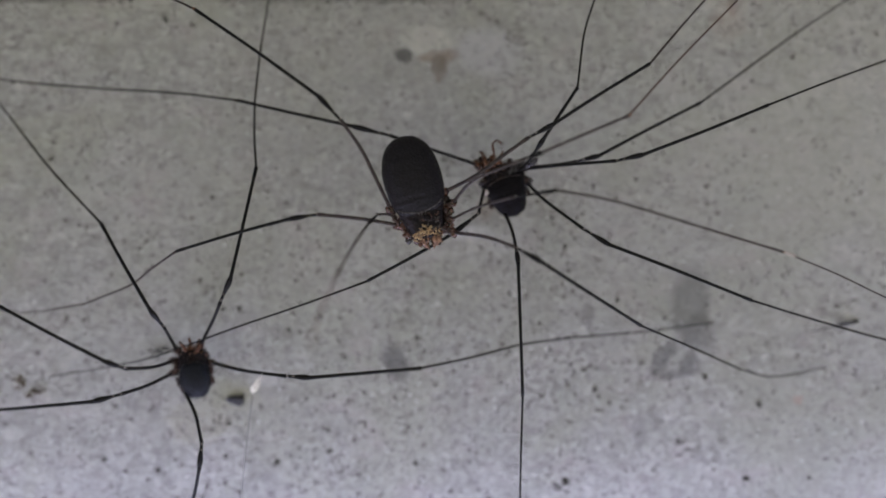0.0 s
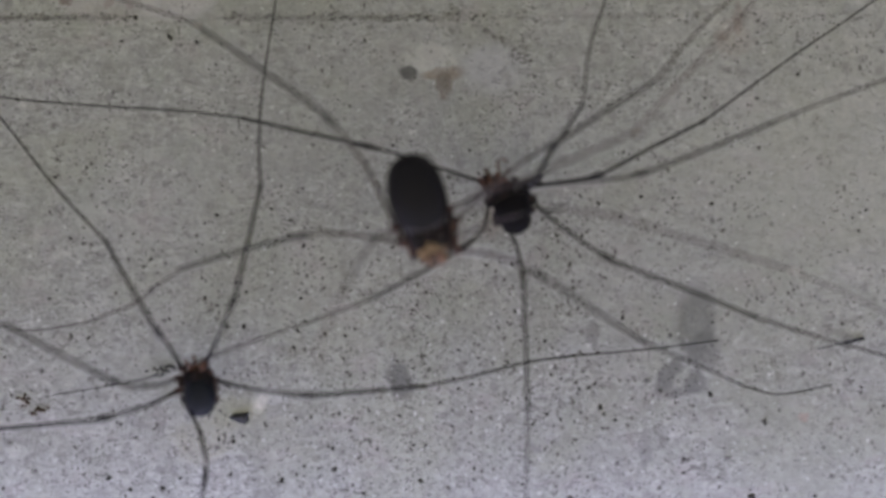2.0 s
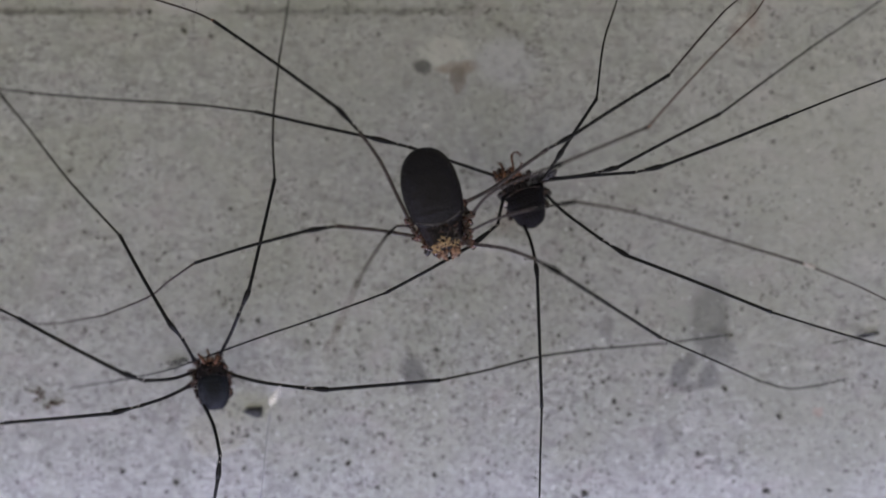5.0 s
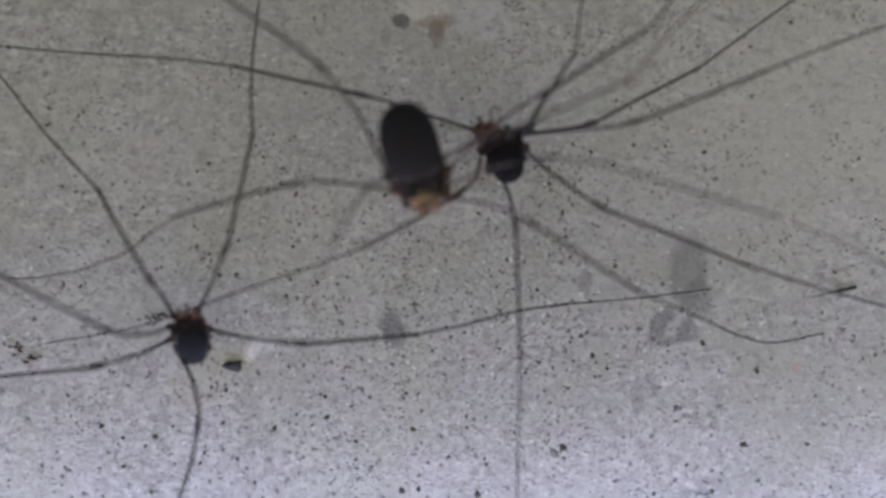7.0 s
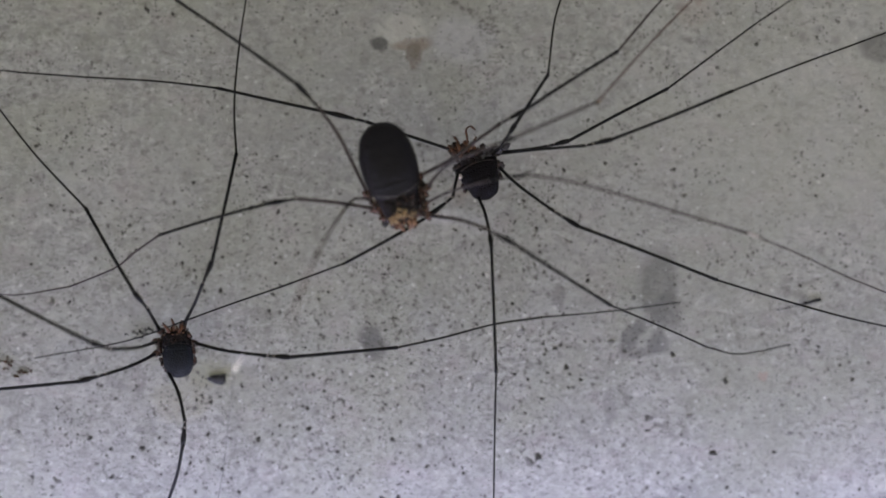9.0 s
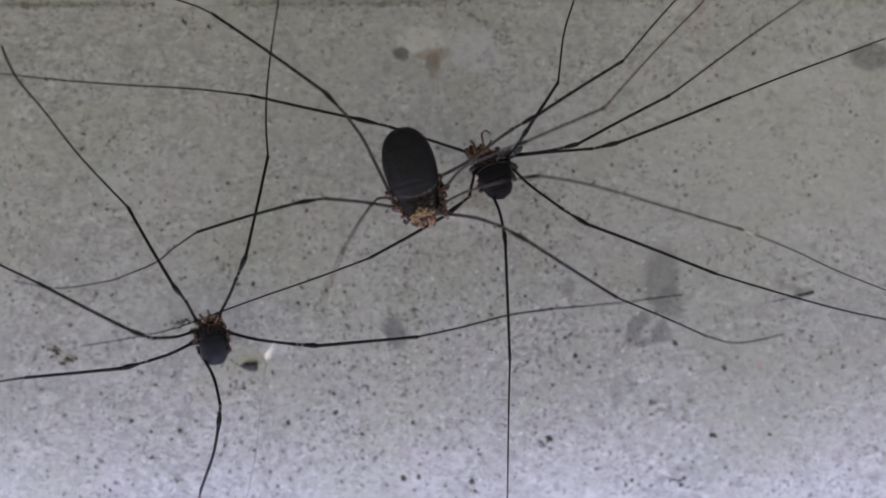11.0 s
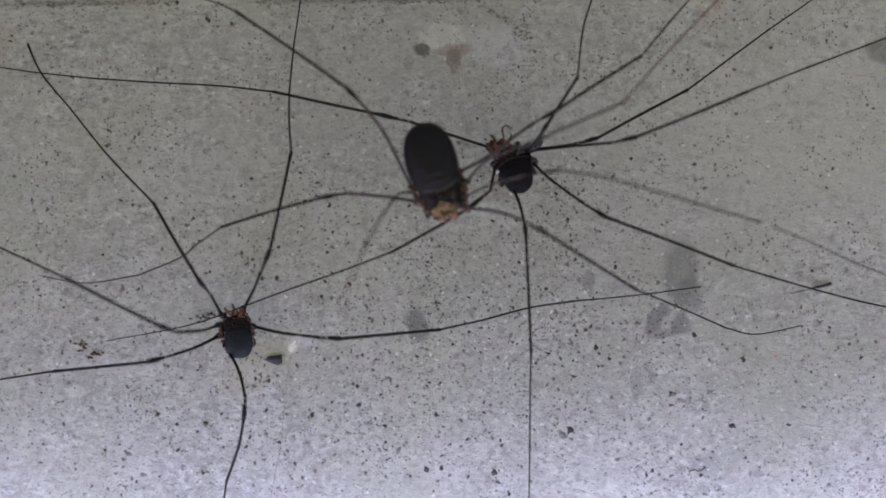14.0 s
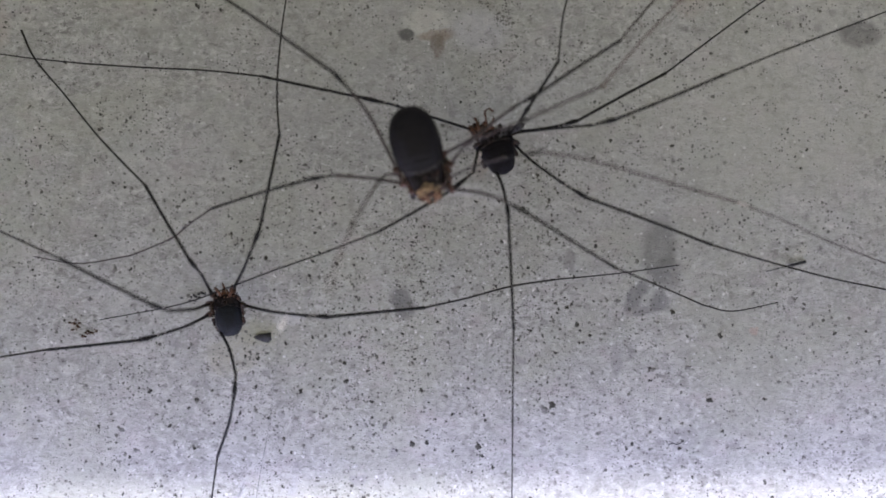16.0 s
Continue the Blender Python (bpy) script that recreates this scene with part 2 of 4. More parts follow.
M_JET = shell("jet_black_shell", (0.0034, 0.0028, 0.0040), (0.0080, 0.0066, 0.0090), 0.6, 5.0, 0.06, 0.10)
M_BLUE = shell("blue_black_shell", (0.0037, 0.0046, 0.0076), (0.0090, 0.0112, 0.0175), 0.52, 6.0, 0.04, 0.18)
M_CARA = shell("dark_brown_carapace", (0.0045, 0.0032, 0.0048), (0.0135, 0.0088, 0.0098), 0.5, 2.4, 0.10, 0.15)
M_COXA = shell("chestnut_coxa", (0.011, 0.0055, 0.005), (0.072, 0.031, 0.020), 0.36, 2.6, 0.05)
M_TROCH = shell("glossy_chestnut_joint", (0.020, 0.008, 0.006), (0.115, 0.044, 0.028), 0.20, 2.2, 0.03, 0.6)
M_SHEEN = shell("purple_grey_sheen", (0.010, 0.009, 0.012), (0.045, 0.040, 0.050), 0.36, 2.4, 0.05, 0.5)
M_COXAD = shell("dark_coxa", (0.006, 0.004, 0.0045), (0.034, 0.016, 0.014), 0.4, 2.6, 0.05)
M_RIM = shell("pale_rim", (0.026, 0.023, 0.023), (0.12, 0.108, 0.104), 0.4, 4.0, 0.03)
M_ORANGE = shell("orange_brown_chitin", (0.052, 0.018, 0.009), (0.14, 0.056, 0.023), 0.42, 4.0, 0.05)
M_PALP = shell("pale_orange_chitin", (0.12, 0.058, 0.034), (0.30, 0.165, 0.095), 0.42, 4.0, 0.05)
M_GOLD = shell("golden_scales", (0.38, 0.24, 0.115), (0.62, 0.48, 0.29), 0.36, 7.0, 0.06)
M_LEG = shell("black_leg", (0.0036, 0.0035, 0.0042), (0.009, 0.0082, 0.0098), 0.40, 5.0, 0.03, 0.16)
M_LEGB = shell("mauve_brown_leg", (0.020, 0.0145, 0.015), (0.056, 0.040, 0.040), 0.42, 3.0, 0.03, 0.35)
M_TIP = shell("grey_brown_leg_tip", (0.008, 0.0075, 0.0075), (0.020, 0.018, 0.017), 0.5, 4.0, 0.02, 0.25)
M_TIPB = shell("reddish_leg_tip", (0.055, 0.031, 0.027), (0.12, 0.072, 0.062), 0.5, 4.0, 0.02)
M_JOINT = shell("pale_joint_fleck", (0.34, 0.30, 0.27), (0.55, 0.50, 0.46), 0.45, 6.0, 0.02)
M_FLUFF = plain("white_fluff", (0.62, 0.60, 0.60), (0.72, 0.71, 0.71), 4.0)
M_SILK = plain("grey_silk", (0.12, 0.12, 0.12), (0.18, 0.18, 0.18), 1.0, 0.6)
M_CHIP = plain("dark_flake", (0.026, 0.026, 0.030), (0.05, 0.05, 0.055), 3.0, 0.7)
M_CRUMB = plain("brown_crumb", (0.030, 0.018, 0.012), (0.11, 0.064, 0.044), 3.0, 0.8)


# ---------------------------------------------------------------- mesh helpers
def part(name, bm, material, parent=None, label="", smooth=True):
    """Link a bmesh (in metres, in the parent's space) as one mesh object."""
    bmesh.ops.recalc_face_normals(bm, faces=bm.faces)
    me = bpy.data.meshes.new(name)
    bm.to_mesh(me)
    bm.free()
    for p in me.polygons:
        p.use_smooth = smooth
    for m in material if isinstance(material, (list, tuple)) else [material]:
        me.materials.append(m)
    ob = new(name, me)
    if parent:
        ob.parent = parent
    if label:
        ob["label"] = label
    return ob


def box(bm, lo, hi):
    vs = [bm.verts.new((x, y, z)) for x in (lo[0], hi[0]) for y in (lo[1], hi[1]) for z in (lo[2], hi[2])]
    for f in ((0, 1, 3, 2), (4, 6, 7, 5), (0, 4, 5, 1), (2, 3, 7, 6), (0, 2, 6, 4), (1, 5, 7, 3)):
        bm.faces.new([vs[i] for i in f])


def spline(pts, step):
    """Points along a smooth curve through pts."""
    out = []
    n = len(pts)
    for i in range(n - 1):
        a, b = pts[i], pts[i + 1]
        p = pts[i - 1] if i else a + (a - b)
        q = pts[i + 2] if i + 2 < n else b + (b - a)
        k = max(2, int((b - a).length / step))
        for j in range(k):
            t = j / k
            out.append(0.5 * (2 * a + (b - p) * t + (2 * p - 5 * a + 4 * b - q) * t * t + (3 * a - p - 3 * b + q) * t ** 3))
    out.append(pts[-1].copy())
    return out


def tube(bm, pts, radii, sides=9, mat=0):
    rings = []
    ref = Vector((0.31, 0.83, 0.46))
    for i, p in enumerate(pts):
        d = (pts[min(i + 1, len(pts) - 1)] - pts[max(i - 1, 0)]).normalized()
        u = d.cross(ref).normalized()
        v = d.cross(u)
        rings.append([bm.verts.new(p + radii[i] * (math.cos(a) * u + math.sin(a) * v))
                      for a in (2 * math.pi * k / sides for k in range(sides))])
    for r, s in zip(rings, rings[1:]):
        for k in range(sides):
            bm.faces.new((r[k], r[(k + 1) % sides], s[(k + 1) % sides], s[k])).material_index = mat
    bm.faces.new(rings[0]).material_index = mat
    bm.faces.new(list(reversed(rings[-1]))).material_index = mat


def blob(bm, m, rough=0.0, level=2, seed=0.0, spikes=0):
    """A rounded lump: a unit ball under the matrix m, with an uneven skin."""
    made = bmesh.ops.create_icosphere(bm, subdivisions=level, radius=1.0)["verts"]
    sharp = set(random.sample(range(len(made)), spikes)) if spikes else ()
    for i, v in enumerate(made):
        k = (random.uniform(1.1, 1.35) if i in sharp else 1) + rough * noise.noise(v.co * 1.7 + Vector((seed, seed * 0.7, 1.3 * seed)))
        v.co = m @ (v.co * k)


def thorn(bm, base, tip, r):
    d = (tip - base).normalized()
    u = d.orthogonal().normalized()
    v = d.cross(u)
    ring = [bm.verts.new(base + r * (math.cos(a) * u + math.sin(a) * v)) for a in (0, 1.257, 2.513, 3.770, 5.027)]
    top = bm.verts.new(tip)
    for i in range(5):
        bm.faces.new((ring[i], ring[(i + 1) % 5], top))
    bm.faces.new(list(reversed(ring)))


# ---------------------------------------------------------------- the place
SEAM = 0.01985          # a form-board seam runs across the wall this far above the middle


def wall():
    bm = bmesh.new()
    box(bm, (-1.6, 0.0, -EYE), (1.6, 0.2, 1.1))
    face = part("wall_north", bm, M_WALL, smooth=False)
    face.location = (0, 0, EYE)
    tagged(face, "weathered grey concrete wall with pores and stains", "wall", kind="structure")
    # a form-board seam: a broken row of flat dirty scabs, dense in places, gone in others
    random.seed(31)
    bm = bmesh.new()
    made = 0
    while made < 900:
        x = random.uniform(-50, 50)
        dense = 0.6 * noise.noise(Vector((x * 0.13, 4.0, 0))) + (0.35 if x < 1 else 0.06)
        if -24.9 < x < -18.1 or random.random() > 0.04 + 1.1 * max(0, dense):
            continue
        z = SEAM + random.gauss(0, 0.00020) + 0.0002 * noise.noise(Vector((x * 0.5, 9.0, 0)))
        fleck(bm, x / 1000, z, min(0.00016, 0.00005 * random.random() ** -0.4), 0.00003, made, 1.7)
        made += 1
    # a hair crack leaves it, slanting down, with pitted edges
    for i in range(90):
        f = random.random()
        fleck(bm, (-0.1 + 6.8 * f + random.gauss(0, 0.35)) / 1000, (20.7 - 4.2 * f + random.gauss(0, 0.30)) / 1000, min(0.00016, 0.00005 * random.random() ** -0.42), 0.00003, i, 1.3)
    part("seam", bm, M_SEAM, face, "dirty broken form-board seam")
    return face


def surroundings():
    # unseen ledge, added as a reflector: it throws bluish light up the wall
    bm = bmesh.new()
    box(bm, (-1.6, -0.0141, EYE - 0.075), (1.6, 0.0, EYE - 0.0287))
    nose = [e for e in bm.edges if all(v.co.y < -0.01 for v in e.verts)]
    bmesh.ops.bevel(bm, geom=nose, offset=0.0012, segments=3, affect="EDGES")
    tagged(part("ledge", bm, M_BOUNCE, smooth=False), "unseen lavender ledge added to bounce sunlight up the wall", "ledge", kind="structure")
    # unseen slab, added to shade the wall down to just under the seen patch
    drop = 0.5 * math.tan(radians(ELEVATION))
    bm = bmesh.new()
    box(bm, (-1.6, -0.5, EYE - 0.0287 + drop), (1.6, 0.2, EYE + 0.1 + drop))
    tagged(part("shade_slab", bm, M_SLAB, smooth=False), "unseen concrete slab added to shade the wall", "eave", kind="structure")
    bm = bmesh.new()
    grid = [[bm.verts.new((x, y, -0.02 * noise.noise(Vector((x * 0.4, y * 0.4, 0))) ** 2)) for y in (-400, -60, -12, -6, -3, -1.5, -0.7, 0.3, 2, 8, 60, 400)]
            for x in (-400, -60, -12, -5, -2.5, -1, 0, 1, 2.5, 5, 12, 60, 400)]
    for a, b in zip(grid, grid[1:]):
        for k in range(len(a) - 1):
            bm.faces.new((a[k], a[k + 1], b[k + 1], b[k]))
    tagged(part("ground", bm, M_EARTH), "mossy bare earth at the wall's foot", "ground", kind="structure")


# ---------------------------------------------------------------- harvestmen
def start_animal(name, p, label):
    e = new(name)
    e.location = W((p[0], 0, p[2]))
    tagged(e, label, "harvestman", "harvestmen on the wall")
    return e


def here(animal, p):
    return W(p) - animal.location


def segment(pts, r0, r1, step, swell=0.0):
    """A limb segment with a slight knob at its far end."""
    line = spline(pts, step)
    n = len(line) - 1
    rad = []
    for i in range(n + 1):
        t = i / n
        r = r0 + (r1 - r0) * t
        rad.append(r * (1 + swell * max(0, (t - 0.9) / 0.1) + 0.5 * swell * max(0, (0.06 - t) / 0.06)))
    return line, rad


def leg(animal, skin, thick, femur, patella, tibia, metatarsus, tarsus):
    """One leg: a rounded coxa at the body, then five segments out to the foot."""
    dark, tip = skin["leg"], skin["tip"]
    k = thick / 1000
    hub = here(animal, (skin["hub"]))
    chain = [here(animal, p) for p in femur]
    base = chain[0]
    inner = base + (hub - base) * 0.30
    ax = (base - inner)
    rot = ax.to_track_quat("X", "Z").to_matrix().to_4x4()
    bm = bmesh.new()
    blob(bm, Matrix.Translation(base + ax * -0.3) @ rot @ Matrix.Diagonal((0.46 * k * skin["coxa"], 0.28 * k * skin["coxa"], 0.30 * k * skin["coxa"], 1)), 0.45, 3, base.x * 900, 16)
    part("coxa", bm, skin["cox"], animal)
    bm = bmesh.new()
    blob(bm, Matrix.Translation(base) @ rot @ Matrix.Diagonal((0.34 * k * skin["knob"], 0.29 * k * skin["knob"], 0.29 * k * skin["knob"], 1)), 0.35, 3, base.z * 700)
    part("trochanter", bm, skin["troch"], animal, "rounded glossy joint at the leg's root")
    # femur
    bm = bmesh.new()
    line, rad = segment(chain, 0.150 * k * skin["femur_w"], 0.135 * k * skin["femur_w"], 0.0004, 0.25)
    tube(bm, line, rad)
    for i in range(3, len(line) - 2, 2):
        d = Vector((random.uniform(-1, 1), random.uniform(-1, 1), random.uniform(-1, 1))).normalized()
        thorn(bm, line[i] + d * 0.1 * k, line[i] + d * 0.21 * k, 0.035 * k)
    top = part("leg", bm, skin["femur"], animal)
    for name, pts, r0, r1, mat, swell in (("patella", patella, 0.165, 0.185, dark, 0.25), ("tibia", tibia, 0.155, 0.138, skin["tibia"], 0.25),
                                          ("metatarsus", metatarsus, 0.100, 0.084, tip, 0.12), ("tarsus", tarsus, 0.080, skin.get("foot", 0.050), tip, 0.0)):
        seg = [chain[-1]] + [here(animal, p) for p in pts]
        chain = seg
        bm = bmesh.new()
        if name == "patella":
            # thin at the knee, thick towards the tibia
            mid = seg[0].lerp(seg[-1], 0.35)
            line = spline([seg[0], mid, seg[-1]], 0.0003)
            n = len(line) - 1
            rad = [k * (0.125 + 0.125 * math.exp(-((i / n - 0.78) / 0.3) ** 2)) for i in range(n + 1)]
            tube(bm, line, rad)
            blob(bm, Matrix.Translation(seg[-1]) @ Matrix.Scale(0.175 * k, 4), 0.2, 1, 5.0)
        else:
            line, rad = segment(seg, r0 * k, r1 * k, 0.0005, swell)
            tube(bm, line, rad, 8)
            if name == "tibia" and "knuckle" in skin:
                kb = bmesh.new()
                d = (line[-1] - line[-3]).to_track_quat("X", "Z").to_matrix().to_4x4()
                blob(kb, Matrix.Translation(line[-1]) @ d @ Matrix.Diagonal((0.30 * k, 0.15 * k, 0.15 * k, 1)), 0.4, 2, line[-1].x * 500)
        part(name, bm, mat, top)
        if name == "tibia" and "knuckle" in skin:
            part("knuckle", kb, skin["knuckle"], top, "pale orange joint")
        if name == "patella":
            # the knee's white glints, modelled as two pale flecks
            bm = bmesh.new()
            d = (seg[-1] - seg[0]).normalized()
            for f in (0.04, 0.30):
                o = seg[0].lerp(seg[-1], f) + Vector((0.03, -0.13, 0.05)) * k
                blob(bm, Matrix.Translation(o) @ d.to_track_quat("X", "Z").to_matrix().to_4x4() @ Matrix.Diagonal((0.12 * k, 0.055 * k, 0.045 * k, 1)), 0.5, 1, f * 9)
            part("joint_fleck", bm, M_JOINT, top, "white glints at the knee joint, put in as pale flecks")
    return top


def body_frame(tail, front):
    """Matrix whose x runs forward, y to the side and z away from the wall, from the tail's end; and the length."""
    a, b = W(tail), W(front)
    f = (b - a).normalized()
    up = Vector((0, -1, 0))
    up = (up - f * up.dot(f)).normalized()
    s = up.cross(f)
    return Matrix.Translation(a) @ Matrix((f, s, up)).transposed().to_4x4(), (b - a).length


def loft(bm, m, length, width, top, under, x0=0.0, rings=44, sides=36, grain=0.0, grooves=(), seed=0.0):
    """A rounded shell along x: width, top and under are functions of 0..1."""
    rows = []
    for i in range(rings + 1):
        t = i / rings
        s = 0.5 - 0.5 * math.cos(math.pi * t)
        dip = sum(0.035 * math.exp(-((s - g) / 0.030) ** 2) for g in grooves)
        row = []
        for j in range(sides):
            a = 2 * math.pi * j / sides
            ca, sa = math.cos(a), math.sin(a)
            y = math.copysign(abs(ca) ** 0.85, ca) * width(s) * (1 - 0.2 * dip)
            z = (top(s) if sa > 0 else under(s)) * math.copysign(abs(sa) ** 0.9, sa) * (1 - (0.8 * dip if sa > 0 else 0))
            p = Vector((x0 + s * length, y, z))
            k = 1 + grain * noise.noise(p * 2600 + Vector((seed, 0, 0))) + grain * 0.8 * noise.noise(p * 900 + Vector((0, seed, 0)))
            row.append(bm.verts.new(m @ Vector((p.x, p.y * k, p.z * k))))
        rows.append(row)
    for r, q in zip(rows, rows[1:]):
        for j in range(sides):
            bm.faces.new((r[j], r[(j + 1) % sides], q[(j + 1) % sides], q[j]))
    bm.faces.new(rows[0])
    bm.faces.new(list(reversed(rows[-1])))


def oval(w, p=2.0, mid=0.5):
    """Half-width that is w at mid and rounds off to both ends."""
    def f(s):
        t = (s - mid) / (mid if s < mid else 1 - mid)
        return w * max(0.0, 1 - abs(t) ** p) ** 0.5 + 1e-6
    return f


def outline(w, knots):
    """Half-width along the body: w times a smooth line through knots (share of the length, share of w)."""
    last = len(knots) - 1
    slope = [(knots[min(i + 1, last)][1] - knots[max(i - 1, 0)][1]) / (knots[min(i + 1, last)][0] - knots[max(i - 1, 0)][0]) for i in range(last + 1)]

    def f(s):
        for i in range(last):
            (a, u), (b, v) = knots[i], knots[i + 1]
            if s <= b or i == last - 1:
                t, d = min(1.0, (s - a) / (b - a)), b - a
                return w * max(0.0, u * (1 + 2 * t) * (1 - t) ** 2 + v * t * t * (3 - 2 * t) + d * t * (1 - t) * (slope[i] * (1 - t) - slope[i + 1] * t)) + 1e-6
    return f


def body(animal, tail, front, skin, abdomen, carapace, width, height, cara_w, head_w, knots, mid=0.52, grooves=(0.30, 0.45, 0.60, 0.74, 0.86)):
    """Abdomen, carapace, eye mound, jaws and the thorny rim; lengths as shares of the whole."""
    m, n = body_frame(tail, front)
    m = Matrix.Translation(-animal.location) @ m
    w, h = width / 1000, height / 1000
    bm = bmesh.new()
    side = outline(w, knots)
    top = outline(h, ((0, 0), (0.03, 0.36), (0.12, 0.66), (0.32, 0.92), (0.55, 1.0), (0.76, 0.95), (0.91, 0.84), (1.0, 0.70)))
    loft(bm, m, n * abdomen, side, top,
         oval(h * 0.8, 2.2, mid), 0, 72, 96, 0.016, grooves, 3.0)
    part("abdomen", bm, skin["back"], animal, skin["back_label"])
    bm = bmesh.new()
    x0 = n * (abdomen - 0.10)
    cw, hw = cara_w / 1000, head_w / 1000
    loft(bm, m, n * (carapace - abdomen + 0.10), lambda s: (cw + (hw - cw) * s ** 1.3) * max(0.0, 1 - max(0, (s - 0.75) / 0.25) ** 2.5) ** 0.5 + 1e-6,
         lambda s: h * (0.60 - 0.12 * s) * max(0.02, 1 - max(0, (s - 0.7) / 0.3) ** 2) ** 0.5,
         lambda s: h * 0.6 * max(0.02, 1 - s ** 4) ** 0.5, x0, 30, 32, 0.05, (0.35,), 7.0)
    cara = part("carapace", bm, M_CARA, animal, "dark brown carapace with paler scratches")
    # rim where the back plate ends, its highlight line put into M_RIM's pale colour
    bm = bmesh.new()
    arc = []
    for y in np.linspace(-0.80, 0.80, 21):
        t = 0.99 - 0.14 * y * y
        c = min(0.985, abs(y) / (side(t) / w)) ** (1 / 0.85)
        arc.append(m @ Vector((n * abdomen * t, y * w, top(t) * (1 - c * c) ** 0.45)))
    line = spline(arc, 0.0001)
    tube(bm, line, [w * (0.016 + 0.05 * max(0.0, noise.noise(p * 2900) + 0.1)) for p in line], 6)
    part("plate_rim", bm, skin["rim"], animal, "raised rim of the back plate")
    # eye mound with two small eyes and pale scales round it
    bm = bmesh.new()
    c = m @ Vector((n * (abdomen + 0.050), 0.12 * w, h * 0.55))
    rot = m.to_3x3().to_4x4()
    blob(bm, Matrix.Translation(c) @ rot @ Matrix.Diagonal((0.12 * w, 0.15 * w, 0.16 * w, 1)), 0.4, 2, 1.0)
    part("eye_mound", bm, M_CARA, cara)
    bm = bmesh.new()
    ring = [c + rot @ Vector((0.14 * w * math.cos(a), 0.17 * w * math.sin(a), 0.06 * w)) for a in (k * math.pi / 9 for k in range(17))]
    tube(bm, ring, [w * (0.012 + 0.035 * max(0.0, noise.noise(p * 4000))) for p in ring], 6)
    part("eye_ring", bm, skin["cox"], cara, "brown ring round the eye mound")
    # short pale scratches and raised wrinkles on the carapace
    for i in range(skin["wrinkles"]):
        bm = bmesh.new()
        x, y = n * random.uniform(abdomen + 0.01, carapace - 0.05), random.uniform(-0.8, 0.8) * hw
        line = spline([m @ Vector((x + dx * w, y + dy * w, h * 0.585 - abs(y / hw) * 0.11 * h - 0.1 * h * (x / n - abdomen) / (carapace - abdomen)))
                       for dx, dy in ((0, 0), (random.uniform(-0.06, 0.06), 0.08), (random.uniform(-0.1, 0.1), 0.17))], 0.0001)
        tube(bm, line, [w * random.uniform(0.010, 0.028) for p in line], 5)
        part("wrinkle", bm, skin["rim"] if i % 3 else skin["cox"], cara)
    big = 1.3 if skin["scales"] < 20 else 1.0
    for i in range(skin["scales"]):
        bm = bmesh.new()
        y = random.uniform(-0.95, 0.95)
        x = carapace - 0.075 + random.gauss(0, 0.026) + 0.02 * y * y
        o = m @ Vector((n * x, y * hw, h * (0.58 - 0.25 * abs(y) - 0.9 * max(0, x - carapace + 0.08))))
        q = Matrix.Rotation(random.uniform(0, 6.28), 4, "Z")
        blob(bm, Matrix.Translation(o) @ rot @ q @ Matrix.Diagonal((random.uniform(0.022, 0.075) * w * big, random.uniform(0.012, 0.034) * w * big, 0.03 * w * big, 1)), 0.5, 1, i * 1.7)
        part("scale", bm, skin["palp"] if i % 4 == 3 else skin["gold"], cara)
    # thorns along the front rim
    for i in range(skin["thorns"]):
        bm = bmesh.new()
        a = (i / (skin["thorns"] - 1) - 0.5) * 2.6
        o = m @ Vector((n * (carapace - 0.10) + n * 0.08 * math.cos(a), hw * 1.02 * math.sin(a), h * random.uniform(0.1, 0.4)))
        d = (rot @ Vector((math.cos(a), math.sin(a), random.uniform(-0.2, 0.6)))).normalized()
        thorn(bm, o, o + d * w * random.uniform(0.14, 0.26), w * 0.055)
        part("thorn", bm, skin["cox"], cara)
    # jaws
    for sgn in (-1, 1):
        bm = bmesh.new()
        pts = [m @ Vector((n * (carapace - 0.06), sgn * 0.16 * w, 0.1 * h)), m @ Vector((n * (carapace + 0.01), sgn * 0.20 * w, 0.15 * h)),
               m @ Vector((n * (carapace + 0.055), sgn * 0.13 * w, -0.1 * h))]
        line = spline(pts, 0.0002)
        tube(bm, line, [w * (0.13 - 0.06 * i / (len(line) - 1)) for i in range(len(line))], 8)
        thorn(bm, line[-1], line[-1] + (rot @ Vector((0.9, -0.4 * sgn, -0.2))) * w * 0.2, w * 0.06)
        part("jaw", bm, skin["palp"], animal)
    return m, n


def palp(animal, pts, skin, r, thorny=5):
    """A short jointed feeler."""
    bm = bmesh.new()
    line = spline([here(animal, p) for p in pts], 0.00015)
    n = len(line) - 1
    tube(bm, line, [r / 1000 * (1.15 - 0.6 * i / n + 0.15 * math.sin(i / n * 15)) for i in range(n + 1)], 8)
    for i in range(thorny):
        o = line[random.randrange(1, n)]
        d = Vector((random.uniform(-1, 1), random.uniform(-1, 0.2), random.uniform(-1, 1))).normalized()
        thorn(bm, o, o + d * r * 0.0032, r * 0.0004)
    part("pedipalp", bm, skin["palp"], animal)


